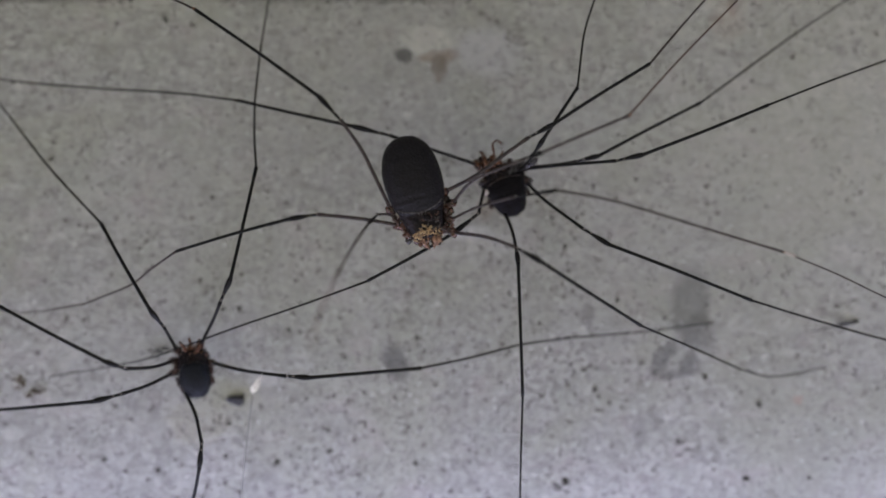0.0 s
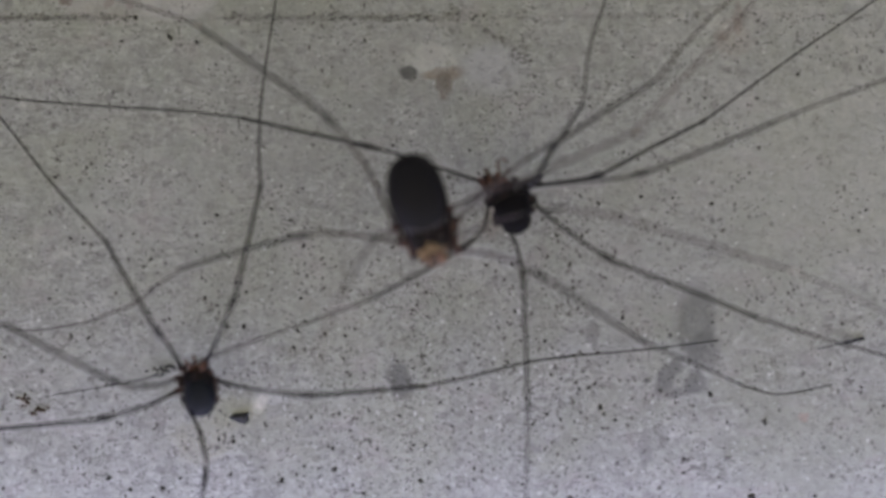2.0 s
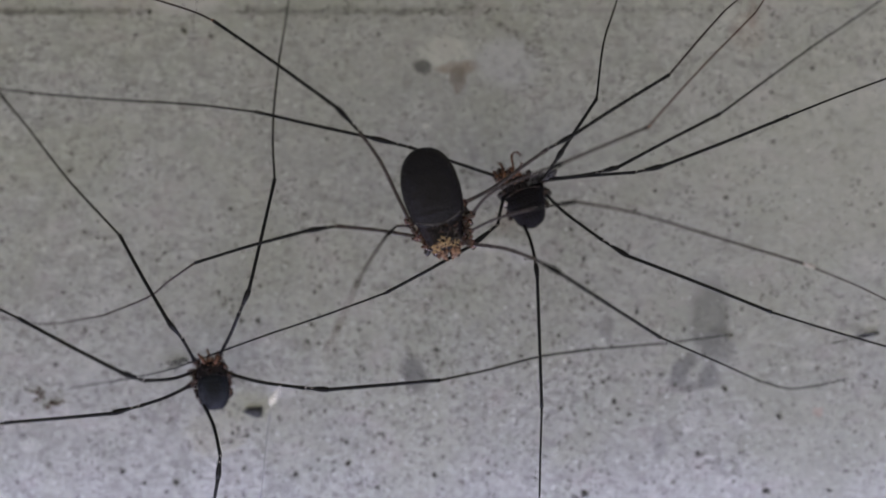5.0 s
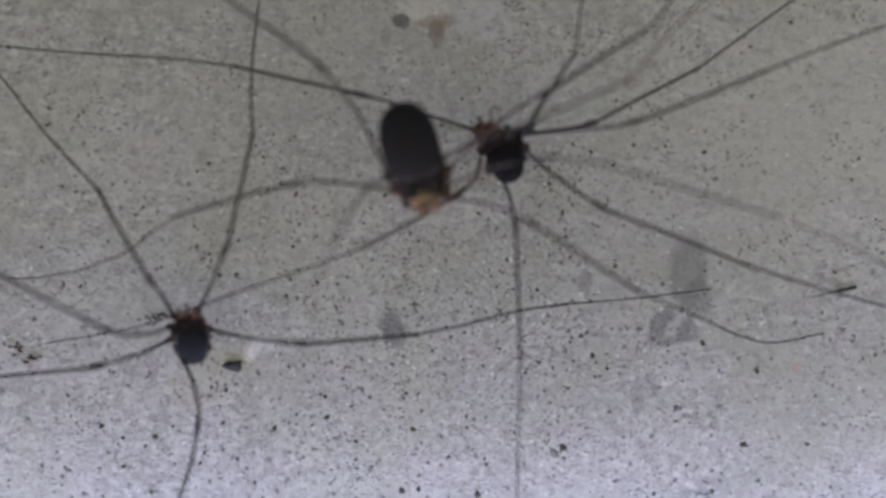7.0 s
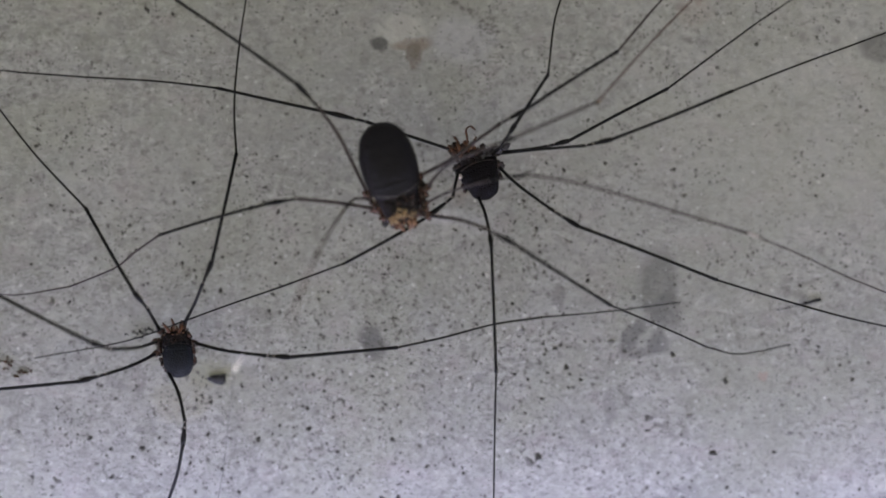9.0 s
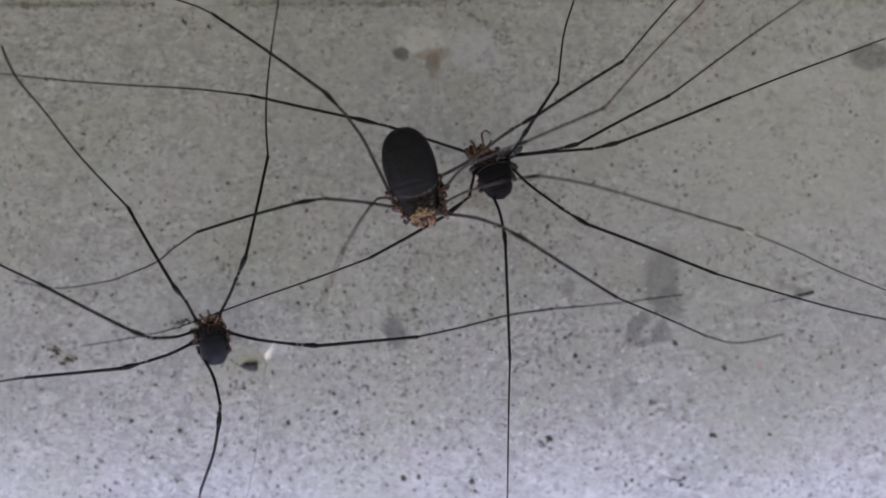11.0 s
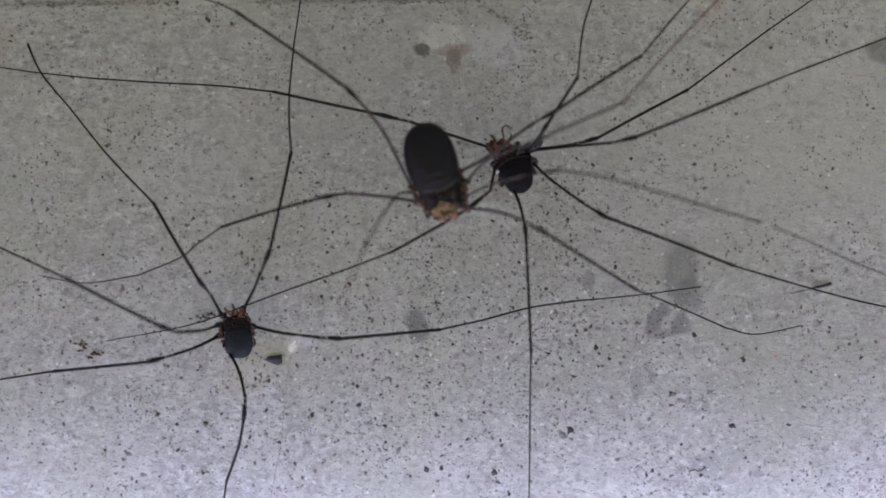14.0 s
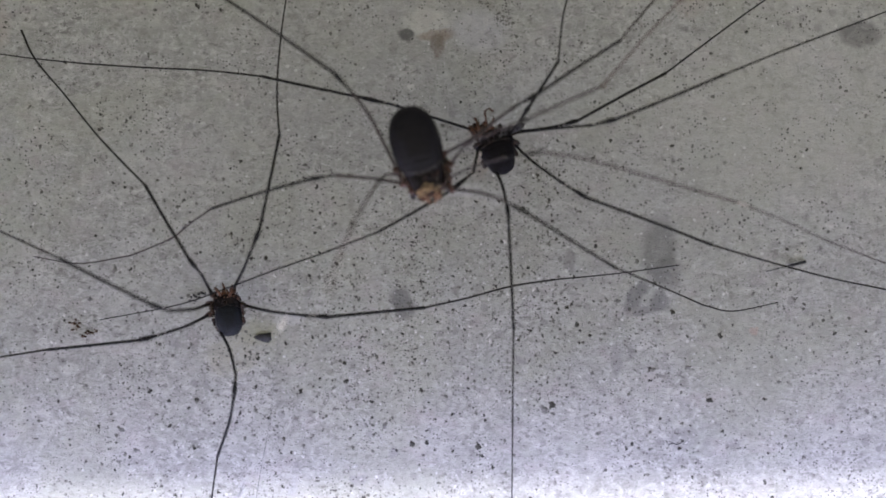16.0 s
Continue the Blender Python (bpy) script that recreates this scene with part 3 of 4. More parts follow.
def side_thorns(animal, m, n, span, w, h, count, mat):
    """A row of blunt brown warts along both flanks."""
    for i in range(count):
        for sgn in (-1, 1):
            bm = bmesh.new()
            x = span[0] + (span[1] - span[0]) * (i + random.uniform(-0.2, 0.2)) / (count - 1)
            o = m @ Vector((n * x, sgn * w / 1000 * random.uniform(0.95, 1.10) * (1 - 1.4 * max(0, x - 0.68)), h / 1000 * random.uniform(-0.3, 0.15)))
            r = w / 1000 * random.uniform(0.06, 0.20)
            blob(bm, Matrix.Translation(o) @ Matrix.Diagonal((r, r, r * 1.2, 1)), 0.6, 1, i + sgn * 0.3)
            part("wart", bm, mat if i % 3 else M_COXAD, animal)


def small_harvestman():
    animal = start_animal("harvestman", (-19.84, 0, -9.86), "small blue-black harvestman with an orange front, legs spread on the wall")
    skin = dict(femur_w=1.0, leg=M_LEG, femur=M_LEG, tibia=M_LEG, tip=M_TIP, cox=M_COXA, palp=M_ORANGE, gold=M_PALP, back=M_BLUE, scales=14, thorns=11, rim=M_COXAD, wrinkles=6, knob=0.8, troch=M_COXAD,
                back_label="matte blue-black rounded abdomen", hub=(-19.58, 3.2, -9.15), coxa=1.0)
    thick = 0.94
    m, n = body(animal, (-19.2, 3.1, -11.68), (-19.69, 3.4, -7.37), skin, 0.68, 0.90, 1.23, 1.2, 1.25, 0.92,
                ((0, 0), (0.03, 0.42), (0.12, 0.70), (0.34, 0.95), (0.62, 1.0), (0.86, 0.90), (1.0, 0.70)), 0.55, (0.80,))
    side_thorns(animal, m, n, (0.22, 0.88), 1.26, 1.2, 13, M_COXA)
    leg(animal, dict(skin, foot=0.11), thick,
        [(-20.87, 3.2, -7.82), (-21.15, 5.23, -6.82), (-21.35, 7.26, -5.96)],
        [(-22.23, 8.42, -4.68)],
        [(-24.36, 7.26, -1.3), (-26.44, 5.23, 1.96)],
        [(-30.65, 3.38, 6.22), (-34.17, 1.56, 10.4)],
        [(-36.86, 0.65, 13.59), (-38.19, 0.05, 16.29)])
    leg(animal, skin, thick,
        [(-18.92, 3.2, -7.38), (-17.74, 6.1, -5.56), (-16.97, 7.69, -4.01)],
        [(-16.14, 8.42, -2.23)],
        [(-15.18, 7.55, 2.2), (-14.41, 5.81, 6.27)],
        [(-14.67, 4.36, 9.05), (-14.62, 3.9, 11.93), (-14.28, 2.6, 16.02)],
        [(-13.78, 1.56, 19.67), (-13.28, 0.52, 23.82), (-13.14, 0.05, 26.59)])
    leg(animal, skin, thick,
        [(-18.04, 3.2, -8.89), (-15.45, 5.52, -9.38), (-12.04, 6.83, -9.75)],
        [(-10.21, 6.97, -9.86)],
        [(-6.27, 5.81, -9.59), (-1.72, 4.07, -9.29)],
        [(2.03, 3.64, -8.51), (6.04, 2.34, -7.55), (10.09, 1.3, -7.02)],
        [(15.52, 0.65, -6.59), (21.5, 0.05, -5.89)])
    leg(animal, skin, thick,
        [(-20.29, 3.2, -11.01), (-19.15, 5.52, -12.7), (-18.51, 6.68, -14.91)],
        [(-18.68, 6.68, -16.69)],
        [(-19.28, 5.52, -19.24), (-20.53, 3.78, -22.43)],
        [(-21.17, 2.86, -26.13), (-21.64, 1.56, -28.95)],
        [(-22.08, 0.52, -31.81), (-22.4, 0.05, -34.15)])
    leg(animal, skin, thick,
        [(-21.17, 3.2, -9.73), (-22.78, 5.52, -10.52), (-24.68, 6.54, -11.14)],
        [(-26.83, 6.68, -11.71)],
        [(-30.77, 5.23, -12.15), (-35.66, 3.49, -12.66)],
        [(-40.36, 2.6, -13.36), (-43.45, 1.56, -13.87)],
        [(-46.97, 0.05, -14.71)])
    leg(animal, skin, thick,
        [(-21.09, 3.2, -8.75), (-21.98, 9, -8.94), (-23.81, 10.6, -8.98)],
        [(-25.25, 11.5, -8.39)],
        [(-29.13, 11, -6.47), (-33.49, 9.2, -4.36)],
        [(-39.58, 6.1, -1.78)],
        [(-44.79, 1.56, 0.04), (-47.87, 0.05, 1.39)])
    palp(animal, [(-20, 3.8, -7.97), (-20.31, 4.2, -7.47), (-20.55, 3.6, -7.28)], skin, 0.125)
    palp(animal, [(-19.21, 3.8, -7.97), (-18.95, 4.2, -7.52), (-19.05, 3.6, -7.06)], skin, 0.125)
    palp(animal, [(-19.67, 3.6, -7.9), (-19.68, 3.9, -7.27), (-19.87, 3.4, -6.93)], skin, 0.105)


def dark_harvestman():
    animal = start_animal("harvestman", (5, 0, 4.77), "small black harvestman with thorny orange feelers, half under another one's legs")
    skin = dict(femur_w=1.0, leg=M_LEG, femur=M_LEG, tibia=M_LEG, tip=M_LEG, cox=M_COXAD, palp=M_ORANGE, gold=M_ORANGE, back=M_JET, scales=10, thorns=9, rim=M_COXAD, wrinkles=6, knob=0.9, troch=M_COXAD,
                back_label="matte black angular abdomen", hub=(4.59, 3.6, 5.43), coxa=1.5)
    thick = 0.88
    m, n = body(animal, (5.7, 3.4, 2.56), (4.05, 3.8, 6.92), skin, 0.70, 0.92, 1.78, 1.40, 1.40, 0.85,
                ((0, 0), (0.04, 0.27), (0.12, 0.52), (0.38, 0.74), (0.68, 0.88), (0.86, 1.0), (0.95, 0.97), (1.0, 0.80)), 0.62, (0.35, 0.62, 0.84))
    side_thorns(animal, m, n, (0.3, 0.88), 1.46, 1.4, 8, M_COXAD)
    leg(animal, skin, thick,
        [(2.82, 3.6, 6.53), (-0.61, 4.6, 7.63), (-4.11, 5.3, 8.78)],
        [(-6.94, 5.4, 9.47)],
        [(-11.35, 4.8, 10.47), (-16.04, 3.8, 11.59)],
        [(-21.02, 2.6, 12.24), (-26.91, 1.8, 12.65), (-32.36, 1.2, 13.1)],
        [(-37.85, 0.6, 13.77), (-44.27, 0.05, 14.8)])
    leg(animal, skin, thick,
        [(5.91, 3.6, 6.09), (6.46, 5.6, 6.59), (6.97, 6.8, 7.32)],
        [(7.68, 7.6, 8.41)],
        [(10.28, 7.4, 12.34)],
        [(10.87, 6, 16.58), (11.74, 4.8, 19.32)],
        [(12.81, 2.8, 22.42), (13.99, 0.05, 26.14)])
    leg(animal, skin, thick,
        [(6.09, 3.6, 6.35), (8.38, 4.6, 6.49), (10.33, 5, 6.78)],
        [(12.06, 5.2, 7.21)],
        [(16.07, 4.4, 9.35), (20.14, 3.4, 11.44)],
        [(23.89, 2.4, 14.17), (27.56, 1.6, 16.82)],
        [(32.08, 0.8, 19.85), (38.51, 0.05, 24.34)])
    leg(animal, skin, thick,
        [(6.09, 3.6, 6.22), (9.4, 6, 6.48), (13.14, 8.2, 6.7)],
        [(15.16, 8.8, 7.15)],
        [(20, 8.4, 9.01), (24.83, 7.6, 10.99)],
        [(29.81, 6.2, 12.95), (35.91, 4.4, 15.19)],
        [(45.71, 0.05, 18.85)])
    leg(animal, skin, thick,
        [(6.44, 3.6, 5.25), (7.99, 5.4, 3.66), (10.72, 7.2, 1.55)],
        [(12.62, 7.8, 0.35)],
        [(17.53, 7.4, -1.51), (23.7, 6.4, -3.95)],
        [(28.71, 5, -5.47), (34.58, 3.6, -7.1), (39.92, 2, -8.27)],
        [(45.71, 0.05, -9.85)])
    leg(animal, skin, thick,
        [(4.68, 3.6, 3.13), (5.28, 5.6, 1.57), (5.57, 7.4, 0.13)],
        [(5.72, 8, -1.03)],
        [(5.9, 7.8, -5.98), (6.09, 7.2, -11.19)],
        [(5.99, 6.4, -15.58), (5.94, 5.4, -20.04)],
        [(5.87, 3.4, -26.45), (5.85, 0.05, -31.9)])
    leg(animal, skin, thick,
        [(3.35, 3.6, 5.12), (3.02, 5, 3.99), (2.74, 6.2, 2.74)],
        [(0.82, 7.2, 1.21)],
        [(-2.33, 7.4, -0.6), (-5.8, 7, -2.46)],
        [(-10.6, 6.2, -4.22), (-15.04, 5.2, -5.73), (-18.38, 4.6, -6.93)],
        [(-23.72, 2.4, -8.75), (-31.45, 0.05, -10.21)])
    # leg roots whose purple-grey sheen is put into the base colour
    for p, r, lean in (((5.55, 3.9, 6.35), (0.75, 0.34), 20), ((6.35, 4.2, 6.55), (0.62, 0.30), 12), ((7.0, 4.4, 6.75), (0.42, 0.24), 35), ((5.2, 4.1, 5.95), (0.7, 0.3), 25)):
        bm = bmesh.new()
        blob(bm, Matrix.Translation(here(animal, p)) @ Matrix.Rotation(radians(-lean), 4, "Y") @ Matrix.Diagonal((r[0] / 1000, r[1] / 1000, r[1] / 1000, 1)), 0.5, 3, p[0] * 3)
        part("coxa", bm, M_SHEEN, animal, "glossy leg root with a purple-grey sheen in its colour")
    bm = bmesh.new()
    blob(bm, Matrix.Translation(here(animal, (3.42, 4.4, 4.46))) @ Matrix.Diagonal((0.00017, 0.00012, 0.00022, 1)), 0.7, 2, 2.0)
    part("pale_nick", bm, M_JOINT, animal)
    for i in range(16):
        bm = bmesh.new()
        r = random.uniform(0.00012, 0.00026)
        p = (3.62 + random.gauss(0, 0.42), 4.1 + random.uniform(-0.3, 0.4), 6.50 + random.gauss(0, 0.24))
        blob(bm, Matrix.Translation(here(animal, p)) @ Matrix.Diagonal((r, r, r * 1.3, 1)), 0.6, 2, i * 1.9, 8)
        part("mouth_lobe", bm, (M_ORANGE, M_COXA)[i % 2], animal)
    palp(animal, [(3.87, 4.2, 6.55), (3.95, 4.6, 7.41), (3.86, 4.4, 8.12), (4.22, 4, 8.45), (4.59, 3.6, 8.2)], skin, 0.10)
    palp(animal, [(3.43, 4.2, 6.33), (3.25, 4.6, 6.8), (3.17, 4.2, 7.21), (2.95, 3.7, 7.58)], skin, 0.16)
    palp(animal, [(4.22, 4.4, 6.63), (4.47, 4.8, 7.1), (4.66, 4.2, 7.56)], skin, 0.13)
    palp(animal, [(3.17, 4, 6.21), (2.72, 4.3, 6.55), (2.47, 3.8, 6.92)], skin, 0.15)


def large_harvestman():
    animal = start_animal("harvestman", (-2.07, 0, 5), "large harvestman, matte black back, golden-brown head, high on brown legs")
    skin = dict(femur_w=1.12, leg=M_LEG, femur=M_LEGB, tibia=M_LEG, tip=M_LEGB, cox=M_COXA, palp=M_PALP, gold=M_GOLD, back=M_BLACK, scales=120, thorns=15, rim=M_RIM, wrinkles=34, knob=1.35, troch=M_TROCH,
                back_label="matte black oval abdomen with faint cross furrows", hub=(-1.37, 8.8, 2.53), coxa=1.25)
    thick = 0.88
    m, n = body(animal, (-3.16, 9.2, 8.50), (-0.86, 8.8, 0.04), skin, 0.675, 0.92, 2.21, 1.85, 1.86, 1.12,
                ((0, 0), (0.015, 0.26), (0.05, 0.47), (0.14, 0.72), (0.30, 0.92), (0.50, 1.0), (0.70, 0.985), (0.86, 0.91), (0.95, 0.81), (1.0, 0.64)), 0.58,
                (0.24, 0.80, 0.90))
    side_thorns(animal, m, n, (0.62, 0.88), 1.95, 1.8, 7, M_COXA)
    jointed = dict(skin, knuckle=M_PALP)
    greytip = dict(skin, tip=M_TIP)
    thin = dict(skin, tibia=M_LEGB)
    red = dict(skin, knuckle=M_PALP, tibia=M_LEGB, tip=M_TIPB)
    leg(animal, jointed, thick,
        [(-3.95, 8.5, 2.96), (-5.03, 9.6, 5.24), (-6.15, 10.4, 7.51), (-7.65, 11, 9.64)],
        [(-9.28, 11.3, 11.39)],
        [(-13.95, 10, 14.8), (-18.83, 8.5, 18.19)],
        [(-21.37, 7, 19.34), (-30.37, 4, 22.27)],
        [(-33.96, 2.2, 23.83), (-37.97, 0.05, 25.69)])
    leg(animal, skin, thick,
        [(-3.35, 8.5, 1.8), (-6.14, 9.5, 2.26), (-9.43, 10.2, 2.59)],
        [(-11.55, 10.3, 2.25)],
        [(-16, 9, 1.11), (-20.36, 7.5, -0.17)],
        [(-22.61, 5.8, -1.61), (-24.3, 4.6, -2.81), (-28.09, 2.8, -4.3)],
        [(-33.07, 1, -5.01), (-37.47, 0.05, -4.32)])
    leg(animal, thin, thick * 0.72,
        [(-3.43, 8.6, 2.19), (-4.09, 9.4, 2.6), (-4.92, 10.4, 2.58)],
        [(-5.55, 11.9, 1.89)],
        [(-6.7, 14.9, 0.04), (-7.67, 17.9, -1.99)],
        [(-8.5, 21.4, -4.12), (-8.91, 23.9, -5.63)],
        [(-9.38, 26.4, -6.88)])
    leg(animal, skin, thick,
        [(0.09, 8.8, 4.32), (2.39, 9.28, 5.51), (4.52, 9.6, 7.03), (6.43, 9.72, 8.39)],
        [(8.35, 9.72, 9.42)],
        [(11.78, 9.36, 11.65), (15.66, 8.96, 14.03)],
        [(18.17, 7.4, 16.96), (20.19, 6, 19.19)],
        [(23.83, 3.5, 22.33), (27.71, 0.05, 25.69)])
    leg(animal, red, thick * 0.9,
        [(0.69, 8.8, 3.47), (2.15, 10.88, 5.03), (4.35, 12.57, 6.03), (6.11, 13.22, 6.67)],
        [(7.33, 13.48, 7.13)],
        [(10.27, 13.22, 8.39), (13.78, 12.51, 9.89)],
        [(17.76, 10.56, 14.24), (22.26, 8.5, 18.79)],
        [(24.82, 4, 22.27), (28.16, 0.05, 26.59)])
    leg(animal, dict(jointed, tibia=M_LEGB), thick * 0.72,
        [(0.6, 8.8, 2.23), (2.58, 10.72, 3.13), (5.27, 12.82, 3.85)],
        [(8.36, 13.9, 4.32)],
        [(12.74, 13.48, 3.5), (19.11, 12.52, 1.63), (25.35, 11.44, -0.21)],
        [(29.59, 10, -1.87), (33.61, 8.6, -3.69), (39.25, 5, -5.78)],
        [(45.71, 0.05, -8.28)])
    leg(animal, greytip, thick,
        [(0.77, 8.7, 1.24), (3.21, 11, 0.89), (5.35, 12.8, 0.13)],
        [(7.22, 13.2, -0.92)],
        [(11.01, 11.4, -3.33), (15.06, 8.4, -5.84)],
        [(20.02, 4.4, -7.95), (23.41, 2, -9.48)],
        [(26.24, 0.9, -10.12), (30.5, 0.05, -9.4)])
    for p, r in (((-2.56, 8.7, 1.08), 0.40), ((-1.72, 8.7, 0.62), 0.42), ((-2.95, 8.7, 1.68), 0.36), ((0.05, 8.8, 1.55), 0.38), ((-0.32, 8.8, 1.08), 0.30),
                 ((-1.30, 8.6, 0.35), 0.25), ((0.50, 8.7, 1.85), 0.34), ((-3.47, 8.6, 2.57), 0.30), ((0.55, 8.7, 2.85), 0.30), ((-3.2, 8.7, 2.2), 0.32)):
        bm = bmesh.new()
        blob(bm, Matrix.Translation(here(animal, p)) @ Matrix.Scale(r / 1000, 4), 0.3, 3, p[0], 6)
        part("coxa", bm, M_TROCH, animal)
    for p in ((-4.32, 8.9, 4.49), (-0.21, 9, 3.81), (-3.6, 8.7, 3.47), (-1.02, 10.2, 3.36)):
        bm = bmesh.new()
        blob(bm, Matrix.Translation(here(animal, p)) @ Matrix.Diagonal((0.00014, 0.00010, 0.00012, 1)), 0.8, 1, p[0])
        part("pale_nick", bm, M_RIM, animal)
    bm = bmesh.new()
    blob(bm, Matrix.Translation(here(animal, (-3.48, 8.9, 2.50))) @ Matrix.Diagonal((0.00016, 0.00012, 0.00028, 1)), 0.5, 2, 6.0)
    part("joint_fleck", bm, M_JOINT, animal, "pale fleck at a leg's root")
    bm = bmesh.new()
    o = here(animal, (25.71, 12.9, -0.38))
    blob(bm, Matrix.Translation(o) @ Matrix.Rotation(radians(20), 4, "Y") @ Matrix.Diagonal((0.00045, 0.00015, 0.00015, 1)), 0.5, 2, 4.0)
    part("moult_scrap", bm, M_JOINT, animal, "whitish scrap on a leg joint")
    palp(animal, [(-1.15, 9, 1.07), (-1.2, 9.3, 0.64), (-1.37, 8.5, 0.3)], skin, 0.16)
    palp(animal, [(-0.51, 9, 1.2), (-0.26, 9.3, 0.73), (-0.43, 8.5, 0.34)], skin, 0.16)
    # warty lobes round the mouth
    for i in range(16):
        bm = bmesh.new()
        r = random.uniform(0.00010, 0.00022)
        p = (-0.98 + random.gauss(0, 0.45), 9.0 + random.uniform(-0.3, 0.3), 0.72 + random.gauss(0, 0.26))
        blob(bm, Matrix.Translation(here(animal, p)) @ Matrix.Diagonal((r, r, r * 1.4, 1)), 0.7, 2, i * 1.3)
        part("mouth_lobe", bm, (M_PALP, M_ORANGE, M_TROCH, M_COXA)[i % 4], animal)


# ---------------------------------------------------------------- small things on the wall
def fleck(bm, x, z, r, rise, seed, long=1.0):
    """An uneven flat speck on the wall."""
    n = 9
    ring = []
    wide = random.uniform(0.85, 1.40) * long ** 0.5
    lean = random.gauss(0, 0.25) if long > 1 else random.uniform(-1.6, 1.6)
    cl, sl = math.cos(lean), math.sin(lean)
    for i in range(n):
        a = 2 * math.pi * i / n
        q = r * (0.45 + 1.1 * random.random())
        u, v = q * wide * math.cos(a), q / wide * math.sin(a)
        ring.append(bm.verts.new((x + u * cl - v * sl, 0.00002, z + u * sl + v * cl)))
    inner = [bm.verts.new((x + (v.co.x - x) * 0.7, -rise, z + (v.co.z - z) * 0.7)) for v in ring]
    for i in range(n):
        j = (i + 1) % n
        bm.faces.new((ring[i], ring[j], inner[j], inner[i]))
    bm.faces.new(inner)


def specks():
    """Pores as dark flecks for their shade, strewn unevenly over the wall patch."""
    for name, mat, count, big, seed in (("pore_shade", M_PORE_SHADE, 5400, 1.15, 4), ("pore_shade_grey", M_PORE, 2600, 1.7, 9), ("pale_grit", M_GRIT, 1500, 1.5, 15)):
        random.seed(seed)
        bm = bmesh.new()
        made = 0
        while made < count:
            x, z = random.uniform(-50, 50), random.uniform(-34, 24)
            thick = math.exp(-((x - 1) / 17) ** 2 - ((z + 9) / 11) ** 2) + 0.45 * math.exp(-((x + 18) / 14) ** 2 - ((z + 20) / 9) ** 2)
            clump = max(0, noise.noise(Vector((x * 0.15, z * 0.15, seed))) + 0.5 * noise.noise(Vector((x * 0.55, z * 0.55, seed))))
            if random.random() > (0.07 + 0.06 * (z < 4) + 0.70 * thick + 0.7 * clump) * (0.40 if z > 8 else 1.0) * (0.5 if x > 17 and z > -12 else 1.0):
                continue
            r = big * 0.027 * random.random() ** -0.42 * (1 + 0.2 * thick)
            fleck(bm, x / 1000, z / 1000, min(r, 0.17) / 1000, 0.00003, made)
            made += 1
        ob = part(name, bm, mat)
        ob.location = (0, 0, EYE)
        tagged(ob, "pale grains of bare sand in the concrete" if mat == M_GRIT else "dark specks drawn for the shade in the concrete's pores", "grit" if mat == M_GRIT else "dirt", kind="stuff")
    # the larger pores
    random.seed(21)
    bm = bmesh.new()
    for x, z, r in HOLES:
        for i in range(2):
            fleck(bm, (x + random.uniform(-0.2, 0.2) * r) / 1000, (z + random.uniform(-0.2, 0.2) * r) / 1000, r * random.uniform(0.7, 0.95) / 1000, 0.00003 + 0.00001 * i, i)
    ob = part("air_holes", bm, M_HOLE)
    ob.location = (0, 0, EYE)
    tagged(ob, "shallow air holes, their shade drawn as grey flecks", "dirt", kind="stuff")
    bm = bmesh.new()
    for x, z, r in PORES:
        for i in range(3):
            fleck(bm, (x + random.uniform(-0.5, 0.5) * r) / 1000, (z + random.uniform(-0.5, 0.5) * r) / 1000, r * random.uniform(0.5, 0.9) / 1000, 0.00005 + 0.00001 * i, i)
    ob = part("large_pores", bm, M_PORE_SHADE)
    ob.location = (0, 0, EYE)
    tagged(ob, "larger air holes in the concrete, their shade drawn as dark flecks", "dirt", kind="stuff")


# x, z, radius
PORES = [
    (9.72, -18.5, 0.34), (25.2, -12.38, 0.24), (12.06, -11.21, 0.24), (-9, -16.16, 0.22), (-13.28, -16.96, 0.22), (-17.1, -13.86, 0.2), (11.92, 5.08, 0.2), (20.97, 4.95, 0.2), (-22.09, 18.22, 0.24), (-19.98, 17.86, 0.18), (13.86, -4.05, 0.2), (20.84, -10.21, 0.22), (24.21, -18.18, 0.28), (29.16, -18.22, 0.2), (-9.76, -5.44, 0.2), (-17.64, -4.81, 0.18), (-16.2, -4.68, 0.18), (-27, -16.7, 0.22), (-6.75, -18.09, 0.22), (-2.21, -17.05, 0.2), (2.97, -22.23, 0.26), (27.86, 15.3, 0.2), (-22.77, -17.59, 0.2), (13.32, -12.2, 0.2), (8.64, 2.52, 0.16), (-3.06, -21.91, 0.3), (-1.71, -21.87, 0.24), (3.24, -23.09, 0.2), (4.18, -24.21, 0.2), (-16.16, -19.39, 0.17), (-24.9, 19.75, 0.22), (-23.0, -22.1, 0.2), (19.6, -19.9, 0.16),
]
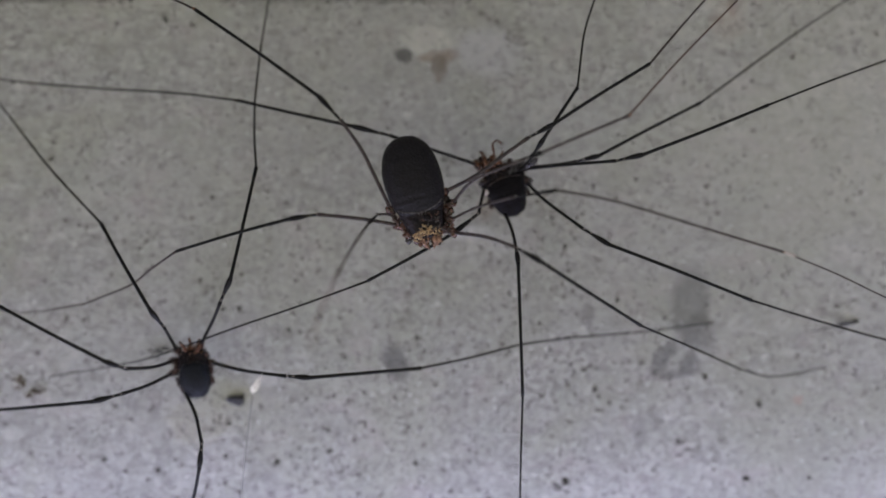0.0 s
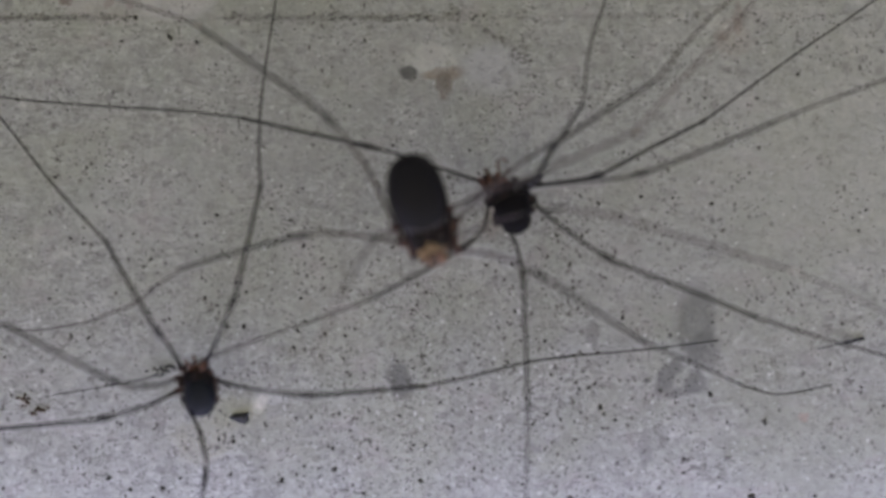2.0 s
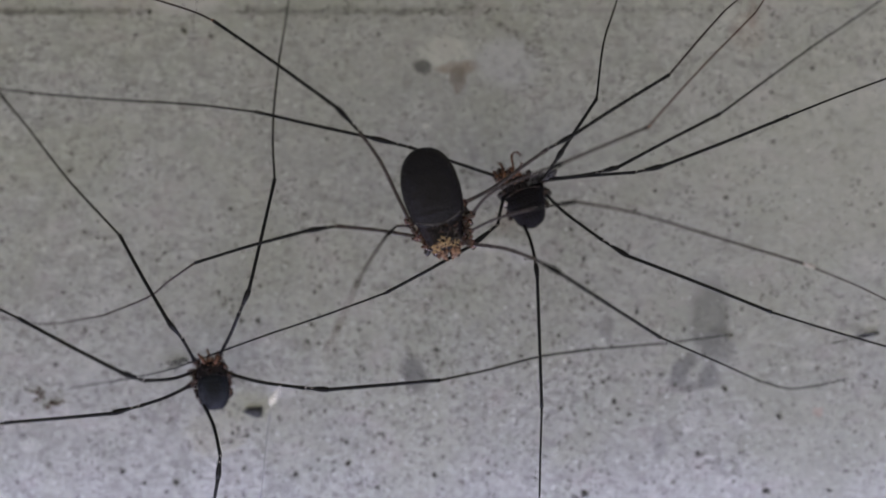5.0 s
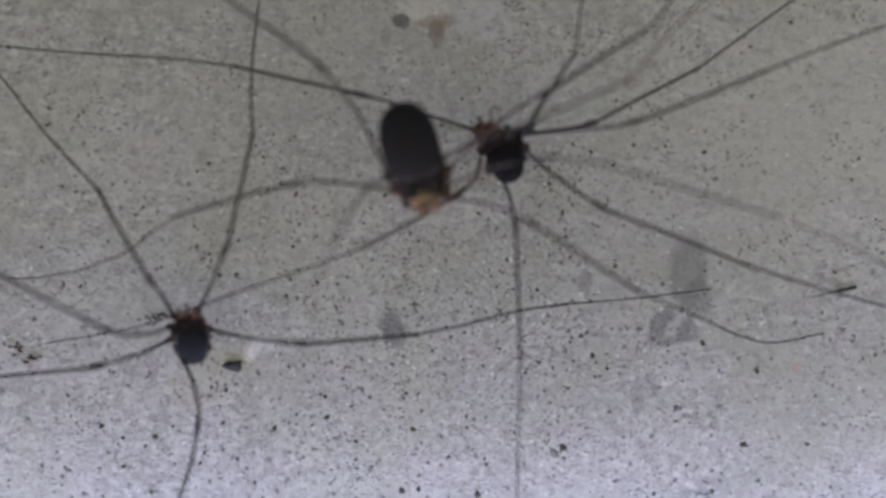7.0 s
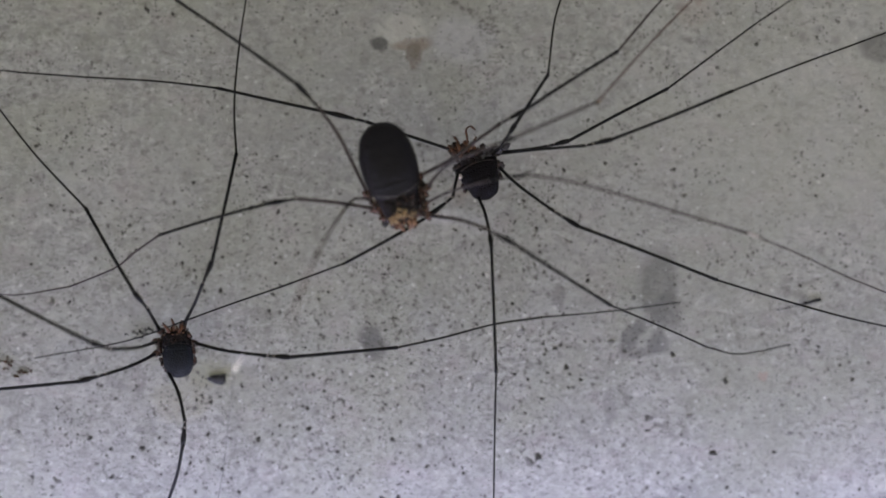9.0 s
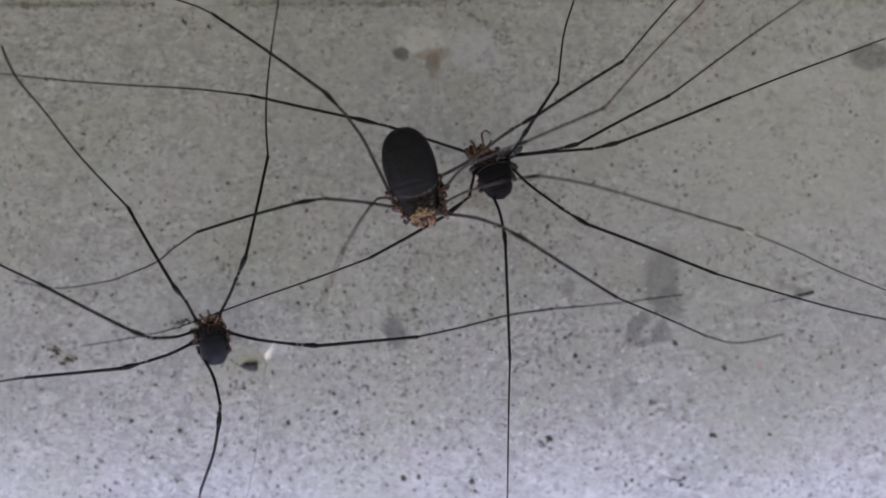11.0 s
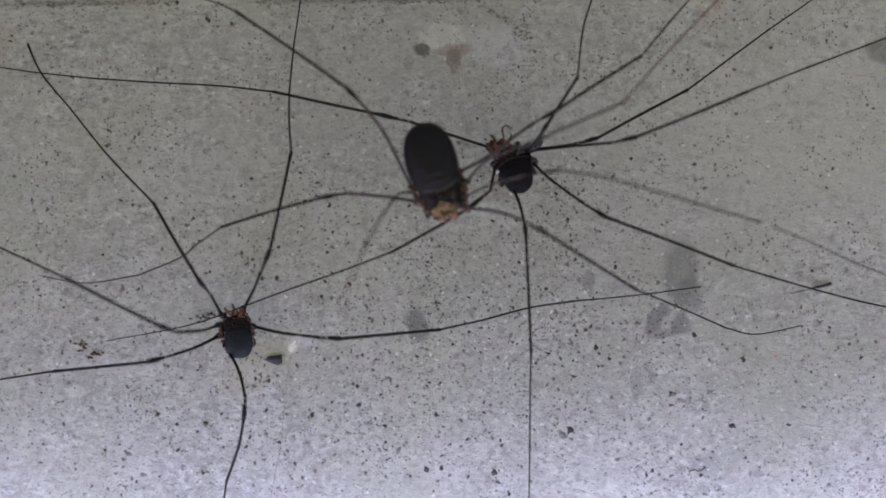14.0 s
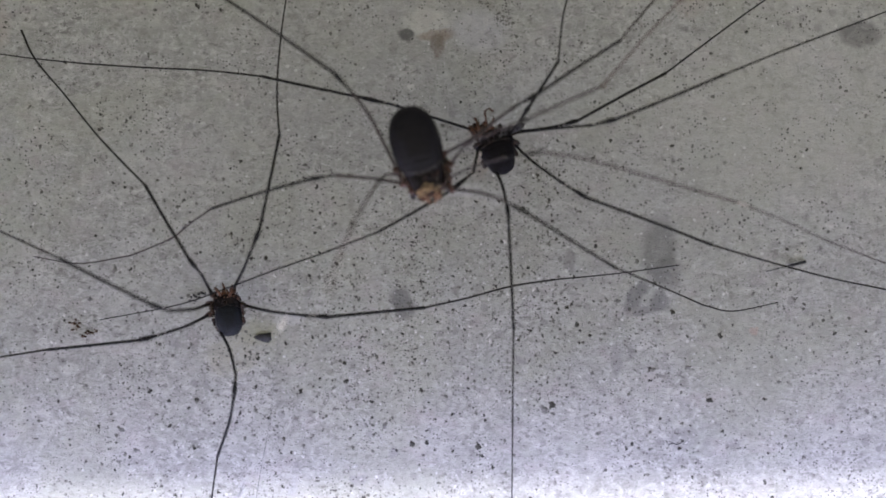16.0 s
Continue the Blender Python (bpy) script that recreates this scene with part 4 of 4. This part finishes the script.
# shallow round air holes, drawn as grey flecks for the shade in them
HOLES = [
    (-17.36, -18.6, 0.22), (-13.7, -19.5, 0.2), (-29.6, -20.3, 0.26), (-28.4, -22.2, 0.26), (-10.1, -18.6, 0.18), (-11.75, -17.5, 0.17), (-15.5, -16.9, 0.18), (-32.8, -16.2, 0.22), (-5.5, -20.2, 0.3), (-7.3, -20.1, 0.18), (-32.3, -8.3, 0.3), (-30.1, -5.7, 0.34), (-27.1, -20.2, 0.2), (15.8, -9.1, 0.24), (17.6, -5.55, 0.24), (23.7, -11.5, 0.2), (28.2, -8.6, 0.2), (30.5, -16.7, 0.22), (28.5, -19.3, 0.16), (14, -21.2, 0.22), (13.4, -15.7, 0.26), (19, -15.4, 0.24), (8.5, -8, 0.22), (4.3, -13, 0.2), (26.5, -22, 0.2), (-14.9, -18.9, 0.14), (9.0, -18.9, 0.5), (22.2, -15.3, 0.3),
]


def flake():
    """A dark three-cornered flake stuck flat to the wall."""
    bm = bmesh.new()
    o = (-16.61, 0, -12.01)
    outline_mm = [(-0.72, 0.02), (-0.30, 0.30), (0.25, 0.34), (0.64, 0.40), (0.66, -0.22), (0.40, -0.46), (0.0, -0.36), (-0.4, -0.18)]
    outline_mm = [(1.2 * x, 1.12 * z) for x, z in outline_mm]
    low = [bm.verts.new(W((o[0] + x, 0.0, o[2] + z))) for x, z in outline_mm]
    top = [bm.verts.new(W((o[0] + 0.9 * x, 0.18 + 0.1 * x, o[2] + 0.9 * z))) for x, z in outline_mm]
    for i in range(len(low)):
        j = (i + 1) % len(low)
        bm.faces.new((low[i], low[j], top[j], top[i]))
    bm.faces.new(top)
    bm.faces.new(list(reversed(low)))
    tagged(part("flake", bm, M_CHIP), "small dark three-cornered flake stuck to the concrete", "flake")


def fluff():
    """A white tuft caught on a leg, with a silk thread running down to the wall."""
    bm = bmesh.new()
    random.seed(5)
    a, b = W((-13.59, 10.8, -9.44)), W((-14.17, 11.4, -10.5))
    for i in range(120):
        f = 1.0 - abs(random.gauss(0, 0.34))
        o = a.lerp(b, f) + Vector((random.gauss(0, 1), random.gauss(0, 1), random.gauss(0, 1))) * 0.00009 * (0.35 + 0.65 * max(0.0, f))
        d = (b - a).normalized() * 0.00020 + Vector((random.gauss(0, 1), random.gauss(0, 1), random.gauss(0, 1))) * 0.00010
        hair = spline([o - d, o + d * 0.1 + Vector((0.00004, 0, 0.00002)), o + d], 0.0002)
        tube(bm, hair, [0.000020] * len(hair), 5)
    for f, r in ((0.95, 0.00017), (0.80, 0.00013), (0.62, 0.00008)):
        blob(bm, Matrix.Translation(a.lerp(b, f)) @ Matrix.Scale(r, 4), 0.6, 3, f * 7)
    tagged(part("fluff_tuft", bm, M_FLUFF), "white tuft of fluff caught on a harvestman's leg", "fluff")
    bm = bmesh.new()
    line = spline([W((-14.17, 11.4, -10.5)), W((-14.77, 8.8, -13.66)), W((-15.67, 5.4, -19.17)), W((-16.98, 2.2, -24.94)), W((-17.68, 0, -28.66))], 0.001)
    tube(bm, line, [0.000030] * len(line), 5)
    tagged(part("silk_thread", bm, M_SILK), "thin grey silk thread hanging down to the wall", "thread")


def fibre():
    """A bent dark fibre lying on the wall."""
    bm = bmesh.new()
    line = spline([W((29.42, 0.05, -6.57)), W((30.39, 0.2, -6.34)), W((31.37, 0.25, -6.07)), W((32.18, 0.2, -5.93)), W((33.02, 0.08, -5.71))], 0.0003)
    n = len(line) - 1
    tube(bm, line, [0.00004 + (0.00009 if i / n > 0.65 else 0.0) for i in range(n + 1)], 7)
    tagged(part("plant_fibre", bm, M_CHIP), "short dark plant fibre lying on the concrete", "fibre")


def curl():
    """A tiny curled dark fibre on the wall."""
    bm = bmesh.new()
    line = spline([W((20.3, 0.05, -22.35)), W((20.65, 0.25, -22.1)), W((21.0, 0.3, -22.25)), W((21.35, 0.25, -22.2)), W((21.7, 0.05, -21.95))], 0.0002)
    tube(bm, line, [0.00005] * len(line), 7)
    tagged(part("plant_fibre", bm, M_CHIP), "tiny curled dark fibre lying on the concrete", "fibre")


def crumbs():
    """Two little heaps of brown crumbs."""
    for name, places, label in (("crumb_heap", ((-33.57, 0, -10.75), (-32.49, 0, -11.38), (-33.12, 0, -11.65), (-33.93, 0, -10.39), (-32.13, 0, -11.21)), "loose brown crumbs stuck on the concrete"),
                                ("crumb_heap", ((-22.9, 0, -8.32), (-22.54, 0, -8.1), (-22.23, 0, -7.92), (-23.27, 0, -8.59)), "row of tiny dark crumbs on the concrete")):
        tone = M_CRUMB if len(places) == 5 else M_CHIP
        random.seed(len(places))
        long = 1.4 if len(places) == 5 else 1.1
        bm = bmesh.new()
        for p in places:
            for i in range(8):
                r = random.uniform(0.04, 0.15)
                o = W((p[0] + random.gauss(0, 0.28), r * 0.5, p[2] + random.gauss(0, 0.18)))
                lean = Matrix.Rotation(random.uniform(-0.4, 1.5), 4, "Y")
                blob(bm, Matrix.Translation(o) @ lean @ Matrix.Diagonal((r / 1000 * long, r / 1000 * 0.6, r / 1000 * 0.62, 1)), 0.9, 1, i * 2.2 + p[0])
        tagged(part(name, bm, tone), label, "crumbs", kind="stuff")


wall()
surroundings()
random.seed(11)
small_harvestman()
dark_harvestman()
large_harvestman()
flake()
fluff()
fibre()
curl()
crumbs()
specks()


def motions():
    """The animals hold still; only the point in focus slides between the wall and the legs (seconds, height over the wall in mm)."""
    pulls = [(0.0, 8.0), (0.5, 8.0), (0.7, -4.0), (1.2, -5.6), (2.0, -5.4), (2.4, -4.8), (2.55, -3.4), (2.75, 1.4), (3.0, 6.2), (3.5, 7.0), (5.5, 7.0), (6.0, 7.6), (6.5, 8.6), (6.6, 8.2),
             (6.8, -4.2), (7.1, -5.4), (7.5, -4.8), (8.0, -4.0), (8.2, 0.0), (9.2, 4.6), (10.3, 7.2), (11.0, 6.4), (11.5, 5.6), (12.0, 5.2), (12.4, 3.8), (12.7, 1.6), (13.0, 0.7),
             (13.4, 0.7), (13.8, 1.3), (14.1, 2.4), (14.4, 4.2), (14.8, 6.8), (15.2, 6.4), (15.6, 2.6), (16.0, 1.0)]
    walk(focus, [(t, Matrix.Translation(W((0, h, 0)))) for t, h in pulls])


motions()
